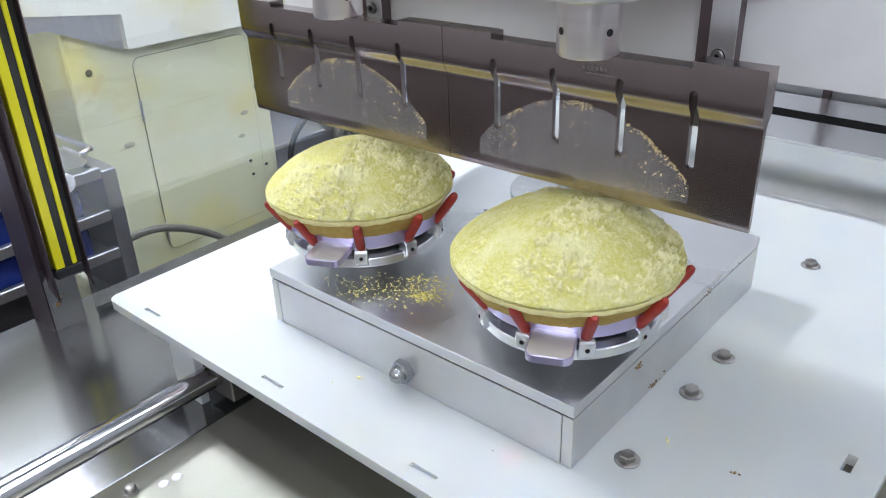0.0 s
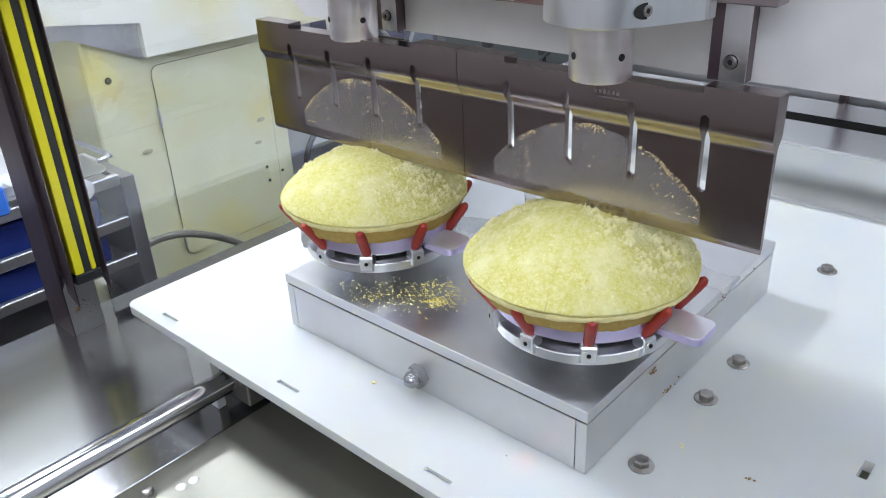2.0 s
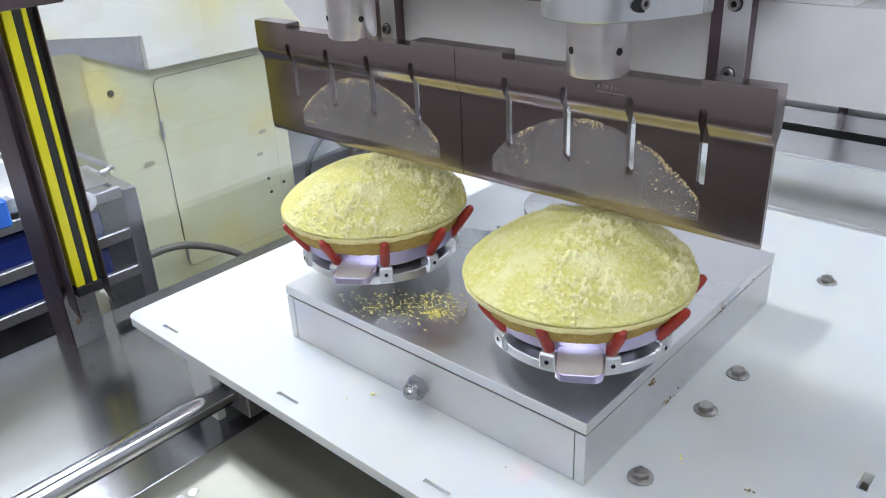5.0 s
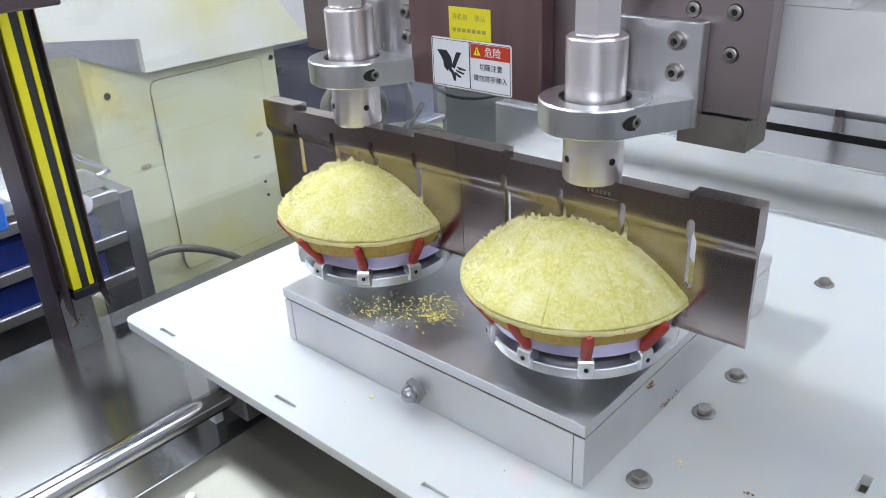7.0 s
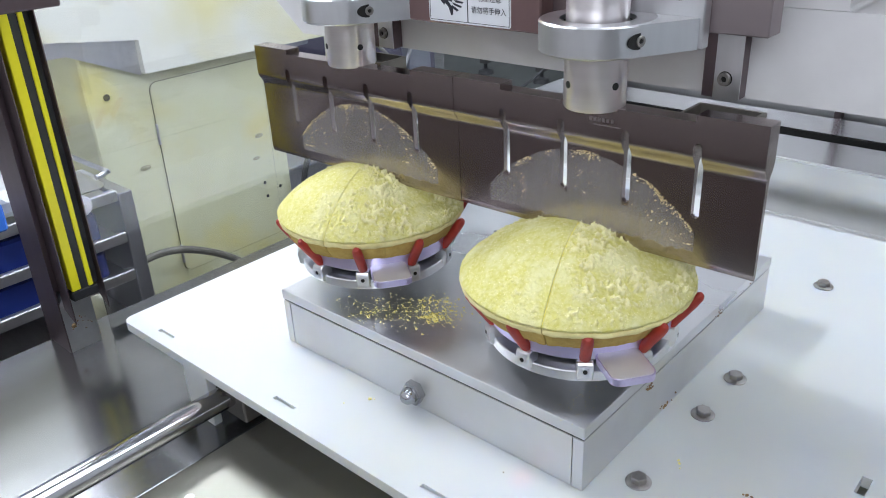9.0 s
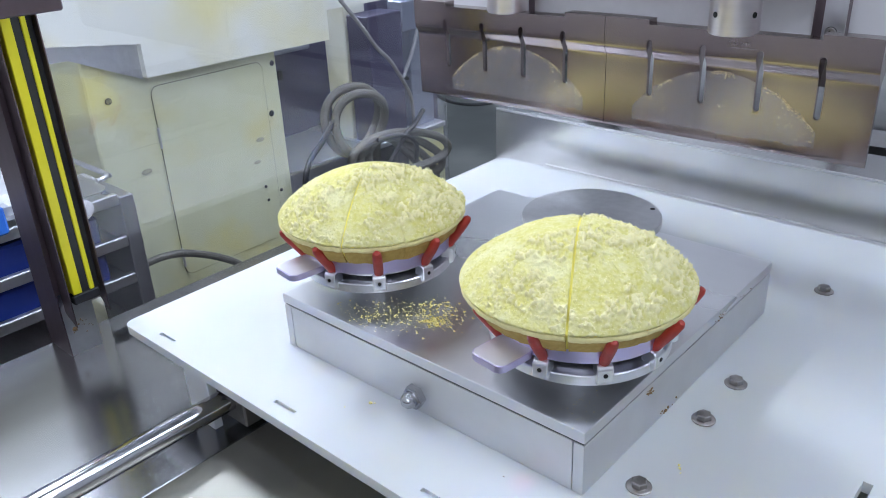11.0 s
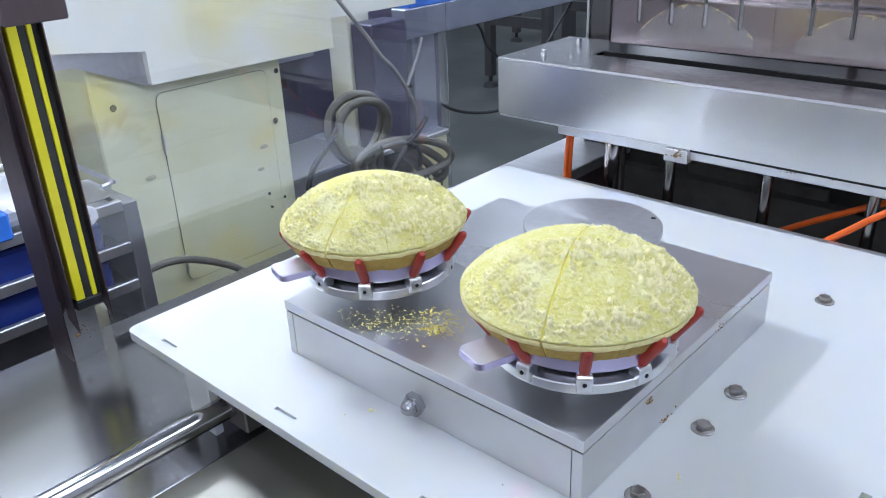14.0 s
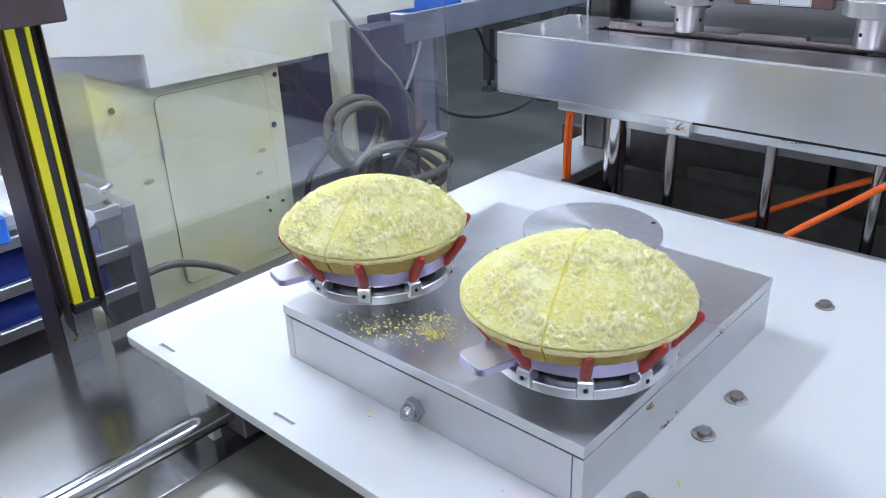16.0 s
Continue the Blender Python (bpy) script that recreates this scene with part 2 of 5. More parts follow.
def veil(m, scale, stretch, low, high, lo, hi):
    """Makes a film patchily see-through, in streaks."""
    nt = m.node_tree
    tc = nt.nodes.new("ShaderNodeTexCoord")
    mp = nt.nodes.new("ShaderNodeMapping")
    mp.inputs["Scale"].default_value = stretch
    n = nt.nodes.new("ShaderNodeTexNoise")
    n.inputs["Scale"].default_value, n.inputs["Detail"].default_value = scale, 6
    r = nt.nodes.new("ShaderNodeMapRange")
    r.inputs[1].default_value, r.inputs[2].default_value, r.inputs[3].default_value, r.inputs[4].default_value = lo, hi, low, high
    nt.links.new(tc.outputs["Object"], mp.inputs["Vector"])
    nt.links.new(mp.outputs[0], n.inputs["Vector"])
    nt.links.new(n.outputs[0], r.inputs[0])
    nt.links.new(r.outputs[0], nt.nodes["Principled BSDF"].inputs["Alpha"])


veil(SMEAR, 1100, (1, 1, 0.03), 0.04, 0.2, 0.38, 0.72)
# The pane's reflected haze painted as a pale film, along with its smudges.
HAZE = material("smudges_and_reflection_haze", (0.7, 0.7, 0.72), 0.7)
veil(HAZE, 7, (1, 1, 0.6), 0.002, 0.03, 0.42, 0.75)


def glass_material():
    m = bpy.data.materials.new("clear_acrylic")
    m.use_nodes = True
    p = m.node_tree.nodes["Principled BSDF"]
    p.inputs["Base Color"].default_value = (0.97, 0.97, 1.0, 1)
    p.inputs["Transmission Weight"].default_value = 1
    p.inputs["Roughness"].default_value = 0.0
    p.inputs["IOR"].default_value = 1.6
    return m


ACRYLIC = glass_material()


def turned(m, amount, rotation):
    """Lathe-turned or spun metal: the gloss is drawn out across the turning marks."""
    nt = m.node_tree
    p = nt.nodes["Principled BSDF"]
    tg = nt.nodes.new("ShaderNodeTangent")
    tg.direction_type, tg.axis = "RADIAL", "Z"
    p.inputs["Anisotropic"].default_value = amount
    p.inputs["Anisotropic Rotation"].default_value = rotation
    nt.links.new(tg.outputs[0], p.inputs["Tangent"])


def grained(m, amount):
    """Straight-brushed metal: the gloss is drawn out across the grain, along the mesh's brush map."""
    nt = m.node_tree
    p = nt.nodes["Principled BSDF"]
    tg = nt.nodes.new("ShaderNodeTangent")
    tg.direction_type, tg.uv_map = "UV_MAP", "brush"
    p.inputs["Anisotropic"].default_value = amount
    nt.links.new(tg.outputs[0], p.inputs["Tangent"])


def brushed(ob):
    """Lays the brush map on a mesh, face by face: level grain on upright faces, grain along x on level ones."""
    me = ob.data
    uv = me.uv_layers.new(name="brush")
    for f in me.polygons:
        n = [abs(a) for a in f.normal]
        for k in f.loop_indices:
            x, y, z = me.vertices[me.loops[k].vertex_index].co
            uv.data[k].uv = (y, x) if n[2] > 0.8 else ((z, y) if n[0] > n[1] else (z, x))
    return ob


grained(TITAN, 0.6)
grained(TANK_STEEL, 0.85)
grained(LID_STEEL, 0.7)
turned(DISC_STEEL, 0.8, 0.0)
turned(HORN_METAL, 0.75, 0.25)


def lit_material(name, colour, strength):
    m = bpy.data.materials.new(name)
    m.use_nodes = True
    p = m.node_tree.nodes["Principled BSDF"]
    p.inputs["Base Color"].default_value = (0.8, 0.8, 0.8, 1)
    p.inputs["Emission Color"].default_value, p.inputs["Emission Strength"].default_value = (*colour, 1), strength
    return m


LIT = lit_material("lit_led_diffuser", LED, 16.5)

# ---- building helpers ----
ORIGIN = {}


def thing(name, at, label, category, group="", kind=""):
    """A top-level Empty at the base of a thing; its parts are given in world places."""
    ob = new(name)
    ob.location, ob.empty_display_size = at, 0.05
    ORIGIN[ob] = Vector(at)
    return tagged(ob, label, category, group, kind)


def finish(bm, name, mats, smooth):
    bmesh.ops.recalc_face_normals(bm, faces=bm.faces)
    me = bpy.data.meshes.new(name)
    bm.to_mesh(me)
    bm.free()
    for m in mats if isinstance(mats, (list, tuple)) else [mats]:
        me.materials.append(m)
    if smooth:
        me.shade_smooth()
        if smooth != "all":
            me.set_sharp_from_angle(angle=radians(35))
    return me


def part(name, bm, mats, parent, label="", smooth=True):
    at = ORIGIN[parent]
    bmesh.ops.translate(bm, verts=bm.verts, vec=-at)
    ob = new(name, finish(bm, name, mats, smooth))
    ob.parent = parent
    ORIGIN[ob] = at
    return tagged(ob, label)


def solo(name, bm, mats, label="", category="", kind="", smooth=True, group=""):
    ob = new(name, finish(bm, name, mats, smooth))
    ORIGIN[ob] = Vector((0, 0, 0))
    return tagged(ob, label, category, group, kind)


def box(x0, x1, y0, y1, z0, z1, bevel=0.0, bm=None, seg=1):
    made = bmesh.new()
    bmesh.ops.create_cube(made, size=1)
    for v in made.verts:
        v.co = (x0 + (v.co.x + 0.5) * (x1 - x0), y0 + (v.co.y + 0.5) * (y1 - y0), z0 + (v.co.z + 0.5) * (z1 - z0))
    if bevel:
        bmesh.ops.bevel(made, geom=made.edges[:], offset=bevel, segments=seg, affect="EDGES", profile=0.5)
    return join(bm, made)


def join(bm, made):
    if bm is None:
        return made
    me = bpy.data.meshes.new("tmp")
    made.to_mesh(me)
    made.free()
    bm.from_mesh(me)
    bpy.data.meshes.remove(me)
    return bm


def lathe(profile, at, seg=48, bm=None, axis="z", closed=False):
    """A turned solid from (radius, height) pairs about an axis through at."""
    made = bmesh.new()
    rings = []
    for r, h in profile:
        if r < 1e-6:
            rings.append([made.verts.new((0, 0, h))])
        else:
            rings.append([made.verts.new((r * math.cos(2 * math.pi * k / seg), r * math.sin(2 * math.pi * k / seg), h)) for k in range(seg)])
    pairs = list(zip(rings, rings[1:])) + ([(rings[-1], rings[0])] if closed else [])
    for a, b in pairs:
        for k in range(seg):
            q = [a[k % len(a)], a[(k + 1) % len(a)], b[(k + 1) % len(b)], b[k % len(b)]]
            q = list(dict.fromkeys(q))
            if len(q) > 2:
                made.faces.new(q)
    turn = {"z": Matrix.Identity(3), "y": Matrix.Rotation(radians(90), 3, "X"), "x": Matrix.Rotation(radians(90), 3, "Y")}[axis]
    bmesh.ops.transform(made, matrix=Matrix.Translation(at) @ turn.to_4x4(), verts=made.verts)
    return join(bm, made)


def rod(r, h0, h1, at, seg=32, bm=None, axis="z", bevel=0.0006):
    return lathe([(0, h0), (r - bevel, h0), (r, h0 + bevel), (r, h1 - bevel), (r - bevel, h1), (0, h1)], at, seg, bm, axis)


def tube(points, r, bm=None, seg=10):
    """A round cable along points."""
    made = bmesh.new()
    pts = [Vector(p) for p in points]
    fine = []
    for i in range(len(pts) - 1):
        p0, p1, p2, p3 = pts[max(i - 1, 0)], pts[i], pts[i + 1], pts[min(i + 2, len(pts) - 1)]
        for k in range(8):
            u = k / 8
            fine.append(0.5 * ((2 * p1) + (p2 - p0) * u + (2 * p0 - 5 * p1 + 4 * p2 - p3) * u * u + (3 * p1 - p0 - 3 * p2 + p3) * u ** 3))
    fine.append(pts[-1])
    rings, side = [], Vector((0.31, 0.52, 0.79)).normalized()
    for i, p in enumerate(fine):
        d = (fine[min(i + 1, len(fine) - 1)] - fine[max(i - 1, 0)]).normalized()
        side = (side - d * side.dot(d)).normalized()
        up = d.cross(side)
        rings.append([made.verts.new(p + r * (math.cos(a) * side + math.sin(a) * up)) for a in (2 * math.pi * k / seg for k in range(seg))])
    for a, b in zip(rings, rings[1:]):
        for k in range(seg):
            made.faces.new((a[k], a[(k + 1) % seg], b[(k + 1) % seg], b[k]))
    made.faces.new(rings[0]), made.faces.new(rings[-1])
    return join(bm, made)


def cells(xs, zs, solid, yf, yb, bm=None):
    """A plate in the x-z plane out of cells, with holes where solid(i, j) is false; yf and yb give its two faces by height."""
    made = bmesh.new()
    vs = {}

    def v(i, j, s):
        if (i, j, s) not in vs:
            vs[i, j, s] = made.verts.new((xs[i], (yf, yb)[s](zs[j]), zs[j]))
        return vs[i, j, s]
    nx, nz = len(xs) - 1, len(zs) - 1
    full = {(i, j) for i in range(nx) for j in range(nz) if solid(i, j)}
    for i, j in full:
        for s in (0, 1):
            made.faces.new([v(a, b, s) for a, b in ((i, j), (i + 1, j), (i + 1, j + 1), (i, j + 1))])
        for di, dj, (a, b) in ((-1, 0, ((i, j), (i, j + 1))), (1, 0, ((i + 1, j), (i + 1, j + 1))), (0, -1, ((i, j), (i + 1, j))), (0, 1, ((i, j + 1), (i + 1, j + 1)))):
            if (i + di, j + dj) not in full:
                made.faces.new([v(*a, 0), v(*b, 0), v(*b, 1), v(*a, 1)])
    return join(bm, made)


def prism(outline, y0, y1, bm=None, axis="y"):
    """An outline of (x, z) pairs given depth along y (or of (x, y) pairs along z)."""
    made = bmesh.new()
    put = (lambda a, b, d: (a, d, b)) if axis == "y" else ((lambda a, b, d: (a, b, d)) if axis == "z" else (lambda a, b, d: (d, a, b)))
    lo = [made.verts.new(put(a, b, y0)) for a, b in outline]
    hi = [made.verts.new(put(a, b, y1)) for a, b in outline]
    made.faces.new(lo), made.faces.new(hi[::-1])
    n = len(outline)
    for k in range(n):
        made.faces.new((lo[k], lo[(k + 1) % n], hi[(k + 1) % n], hi[k]))
    return join(bm, made)


def rounded(x0, x1, y0, y1, r, n=6):
    """The outline of a rectangle with round corners."""
    out = []
    for cx, cy, a0 in ((x1 - r, y1 - r, 0), (x0 + r, y1 - r, 90), (x0 + r, y0 + r, 180), (x1 - r, y0 + r, 270)):
        out += [(cx + r * math.cos(radians(a0 + 90 * k / n)), cy + r * math.sin(radians(a0 + 90 * k / n))) for k in range(n + 1)]
    return out


def socket_screw(parent, at, r=0.006, length=0.006, axis="y", name="screw", washer=False):
    """A cap screw with a recessed hexagon whose head points along -y (or up)."""
    p = [(0, 0.45 * length), (r * 0.5, 0.45 * length), (r * 0.5, length), (r * 0.88, length), (r, length * 0.85), (r, 0), (0, 0)]
    bm = lathe(p, at, 20, None, axis)
    if washer:
        bm = lathe([(0, -0.0005), (r * 1.3, -0.0005), (r * 1.3, 0.0012), (0, 0.0012)], at, 24, bm, axis)
    s = part(name, bm, BOLT, parent)
    if not washer:
        # Flat black ring in place of the counterbore's shade.
        part("recess_shade_ring", lathe([(r * 0.98, 0), (r * 1.14, 0), (r * 1.14, 0.0003), (r * 0.98, 0.0003)], at, 24, None, axis, closed=True), VOID, s)
    part("socket", lathe([(0, 0.46 * length), (r * 0.48, 0.46 * length), (r * 0.48, 0.5 * length), (0, 0.5 * length)], at, 6, None, axis), VOID, s)
    return s

# ---- the room ----
TOP = 4.0
solo("floor", box(-7, 5, -1.75, 9, -1.0, -0.9), FLOOR, "dark grey worn factory floor", "floor", "structure", False)
solo("ceiling", box(-7, 5, -1.75, 9, TOP, TOP + 0.1), CEIL, "pale panelled ceiling", "ceiling", "structure", False)
solo("wall_north", box(-7, 5, 9, 9.1, -0.9, TOP), WALL, "pale grey wall panels", "wall", "structure", False)
# Unseen dark band and close wall, added to shape what blades and plates reflect.
solo("reflected_dark_band", box(-7, 5, -1.75, -1.72, -0.9, -0.14), DARK_WALL, "unseen dark brown band, added for the blades to reflect", "wall base", "structure", False)
solo("wall_south", box(-7, 5, -1.85, -1.75, -0.9, TOP), ROSY_WALL, "unseen rosy grey wall, set close for the steel to reflect", "wall", "structure", False)
solo("wall_west", box(-7.1, -7, -1.75, 9, -0.9, TOP), WALL, "pale grey wall panels", "wall", "structure", False)
solo("wall_east", box(5, 5.1, -1.75, 9, -0.9, TOP), WALL, "pale grey wall panels", "wall", "structure", False)

for x in (-4.6, -1.6, 1.4, 3.9):
    for y in (-1.2, 0.6, 3.8, 7.0):
        lamp = thing("ceiling_light", (x, y, TOP), "flush white LED ceiling panel", "ceiling light", "ceiling lights")
        part("frame", box(x - 0.62, x + 0.62, y - 0.17, y + 0.17, TOP - 0.025, TOP - 0.0002), ALU, lamp)
        part("diffuser", box(x - 0.6, x + 0.6, y - 0.15, y + 0.15, TOP - 0.03, TOP - 0.0252), LIT, lamp, "lit diffuser")

# unseen fixtures made up around the area lamps, with rods to the ceiling
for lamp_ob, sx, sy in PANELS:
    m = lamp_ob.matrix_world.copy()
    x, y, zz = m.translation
    panel = thing("added_fixture", (x, y, TOP), "unseen metal fixture added behind an area lamp, hung from the ceiling", "lamp", "pendant lamps")
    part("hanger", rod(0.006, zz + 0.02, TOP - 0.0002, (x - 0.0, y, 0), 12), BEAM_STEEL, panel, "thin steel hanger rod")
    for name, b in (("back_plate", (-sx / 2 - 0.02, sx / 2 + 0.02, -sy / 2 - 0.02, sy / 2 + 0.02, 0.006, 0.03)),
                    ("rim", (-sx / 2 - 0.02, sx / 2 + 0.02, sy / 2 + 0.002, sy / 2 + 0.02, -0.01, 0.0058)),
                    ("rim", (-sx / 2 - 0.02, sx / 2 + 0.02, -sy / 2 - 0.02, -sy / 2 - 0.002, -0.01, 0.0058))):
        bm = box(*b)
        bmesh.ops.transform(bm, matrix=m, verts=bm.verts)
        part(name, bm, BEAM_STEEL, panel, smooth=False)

# ---- machine bed ----
DZ = -0.1
bed = thing("machine_bed", (0.1, 0.2, -0.9), "stainless steel machine bed with scuffed deck plates", "machine bed")
part("deck_plate", box(-0.425, -0.012, -0.36, 0.72, DZ - 0.02, DZ, 0.001), DECK, bed, "shiny scuffed stainless deck plate")
part("deck_plate", box(-0.008, 0.28, -0.36, 0.72, DZ - 0.02, DZ + 0.003, 0.001), COVER_PLATE, bed, "raised matt stainless cover plate")
part("deck_plate", box(0.283, 0.9, -0.09, 0.72, DZ - 0.02, DZ + 0.003, 0.001), COVER_PLATE, bed)
part("side_skirt", box(-0.42, -0.4, -0.35, 1.2, -0.9, DZ - 0.021), DARK_STEEL, bed)
part("side_skirt", box(0.88, 0.9, -0.08, 1.2, -0.9, DZ - 0.021), DARK_STEEL, bed)
part("front_skirt", box(-0.399, 0.27, -0.35, -0.33, -0.9, DZ - 0.021), DARK_STEEL, bed)
part("rear_skirt", box(-0.399, 0.879, 1.18, 1.2, -0.9, -0.05), DARK_STEEL, bed)
part("frame_rail", box(-0.16, 0.88, 0.703, 0.769, -0.07, -0.024, 0.002), ALU_BOX, bed, "grey steel frame rail behind the board")
part("frame_rail", box(-0.308, -0.165, 0.55, 1.2, -0.075, -0.05, 0.002), STEEL, bed)
part("pit_floor", box(-0.16, 0.87, 0.77, 1.17, -0.3, -0.29), PIT_STEEL, bed, "dark steel floor of the tank pit")
part("pit_beam", box(-0.16, 0.87, 0.99, 1.02, -0.13, -0.06), PIT_STEEL, bed)
part("pit_wall", box(-0.16, 0.87, 1.1, 1.11, -0.28, 0.045), PIT_STEEL, bed)
part("pit_rail", box(-0.16, 0.87, 1.04, 1.06, 0.015, 0.036, 0.001), STEEL, bed, "pale steel rail across the pit")
part("pit_panel", box(0.02, 0.3, 1.02, 1.035, -0.2, -0.035, 0.002), PIT_STEEL, bed)
part("pit_post", box(0.34, 0.36, 1.06, 1.09, -0.28, 0.04, 0.001), PIT_STEEL, bed)

# linear shaft and its bearing block
shaft = thing("linear_shaft", (-0.034, -0.3, DZ), "polished steel linear guide shaft above the deck", "guide shaft")
part("rod", rod(0.0145, -0.35, 0.6, (-0.034, 0, -0.055), 40, None, "y"), SHAFT_STEEL, shaft, "chromed round shaft")
part("bearing_block", box(-0.06, -0.004, -0.075, 0.02, -0.085, -0.0125, 0.002), PIT_STEEL, shaft, "greasy dark bearing block")
part("support_block", box(-0.055, -0.013, 0.45, 0.5, DZ, -0.07, 0.002), ALU, shaft)

# ---- white board ----
board = thing("slide_board", (0.2, 0.3, -0.012), "thick white plastic board with slots and rounded corners", "board")


def board_mesh():
    xs = [-0.214, 0.6395]
    slots = [(-0.151, -0.119, -0.089, -0.084), (0.081, 0.115, -0.087, -0.082), (0.3, 0.332, -0.087, -0.082), (0.606, 0.615, 0.15, 0.176)]
    ys = [-0.104, 0.7]
    for a, b, c, d in slots:
        xs += [a, b]
        ys += [c, d]
    xs += [-0.2, 0.6255]
    ys += [-0.09, 0.686]
    xs, ys = sorted(set(xs)), sorted(set(ys))

    def solid(i, j):
        x, y = (xs[i] + xs[i + 1]) / 2, (ys[j] + ys[j + 1]) / 2
        if (x < -0.2 or x > 0.6255) and (y < -0.09 or y > 0.686):
            return False
        return not any(a < x < b and c < y < d for a, b, c, d in slots)
    bm = cells(xs, ys, solid, lambda z: -0.012, lambda z: 0.0)
    for v in bm.verts:
        v.co = (v.co.x, v.co.z, v.co.y)
    for cx, cy, a0 in ((-0.2, -0.09, 180), (-0.2, 0.686, 90), (0.6255, 0.686, 0), (0.6255, -0.09, 270)):
        fan = [(cx, cy)] + [(cx + 0.014 * math.cos(radians(a0 + 15 * k)), cy + 0.014 * math.sin(radians(a0 + 15 * k))) for k in range(7)]
        prism(fan, -0.012, 0.0, bm, "z")
    bmesh.ops.remove_doubles(bm, verts=bm.verts, dist=1e-5)
    return bm


part("board", board_mesh(), PLASTIC, board, smooth=False)
for a, b, c, d in ((-0.151, -0.119, -0.089, -0.084), (0.081, 0.115, -0.087, -0.082), (0.3, 0.332, -0.087, -0.082)):
    part("slot_floor", box(a - 0.001, b + 0.001, c - 0.001, d + 0.001, -0.0118, -0.004), PLASTIC, board)
part("leg_plate", box(-0.1, -0.05, -0.092, -0.08, DZ, -0.0125, 0.001), PLASTIC, board)


def hex_bolt(parent, x, y):
    w = part("washer", lathe([(0, 0), (0.012, 0), (0.012, 0.0012), (0.0108, 0.002), (0, 0.002)], (x, y, 0), 28), BOLT, parent, "flat steel washer")
    part("bolt_head", lathe([(0, 0.002), (0.0078, 0.002), (0.0078, 0.0068), (0.0069, 0.0077), (0, 0.0081)], (x, y, 0), 6), BOLT, w, "hexagon bolt head, a dark reflection put into its colour")


for x, y in ((0.458, 0.516), (0.4548, 0.25), (0.455, 0.171), (0.453, 0.0431)):
    hex_bolt(board, x, y)

# ---- turntable housing ----
W, D, H = 0.42, 0.417, 0.0705
housing = thing("turntable_housing", (W / 2, D / 2, 0), "low square aluminium housing under the turntables", "housing")
part("top_plate", box(0, W, 0, D, H - 0.0125, H, 0.0007), ALU_TOP, housing, "worn aluminium top plate with crumbs")
part("front_panel", box(0.0128, W - 0.0128, 0.0007, 0.012, 0.0, H - 0.0148, 0.0004), ALU_BOX, housing)
part("rear_panel", box(0.0122, W - 0.0122, D - 0.012, D - 0.002, 0.0, H - 0.0131, 0.0004), ALU_BOX, housing)
part("side_panel", box(0.0006, 0.0118, 0.0006, D - 0.0006, 0.0, H - 0.0148, 0.0004), ALU_BOX, housing)
part("side_panel", box(W - 0.0118, W - 0.0006, 0.0006, D - 0.0006, 0.0, H - 0.0148, 0.0004), ALU_BOX, housing)
# Black fillers behind the panels: the seams' shade is put in as colour.
part("seam_shade", box(0.002, W - 0.002, 0.002, D - 0.002, H - 0.0155, H - 0.0126), VOID, housing)
part("core", box(0.0119, W - 0.0119, 0.004, D - 0.013, 0.001, H - 0.016), VOID, housing)
nut = part("acorn_nut", lathe([(0, 0.0225), (0.004, 0.022), (0.0075, 0.019), (0.009, 0.015), (0.0092, 0.0115)], (0.2155, 0.002, 0.02), 24, None, "y"), CHROME, housing, "chromed acorn nut")
part("hexagon", lathe([(0, 0), (0.0125, 0), (0.0135, 0.002), (0.0135, 0.0095), (0.0118, 0.0118), (0, 0.0118)], (0.2155, 0.002, 0.02), 6, None, "y"), CHROME, nut, smooth=False)

# bare turntable disc behind the cakes
disc = thing("bare_turntable", (0.204, 0.352, H), "bare brushed aluminium turntable disc", "turntable")
part("disc", lathe([(0, 0), (0.0885, 0), (0.09, 0.001), (0.09, 0.0085), (0.0892, 0.0095), (0, 0.0095)], (0.204, 0.352, 0.093), 72), DISC_STEEL, disc)
part("hub", rod(0.03, H, 0.0928, (0.204, 0.352, 0), 32), ALU, disc)
part("locating_hole", rod(0.0035, 0.1026, 0.1029, (0.26, 0.412, 0), 16, bevel=0.0001), VOID, disc)

# ---- cake holders ----
PITCH = 36.0
CY = 0.105
CENTRES = (0.0595, 0.3455)
CAKE_SHIFT = ((-0.002, -0.0026), (-0.0028, -0.0042))


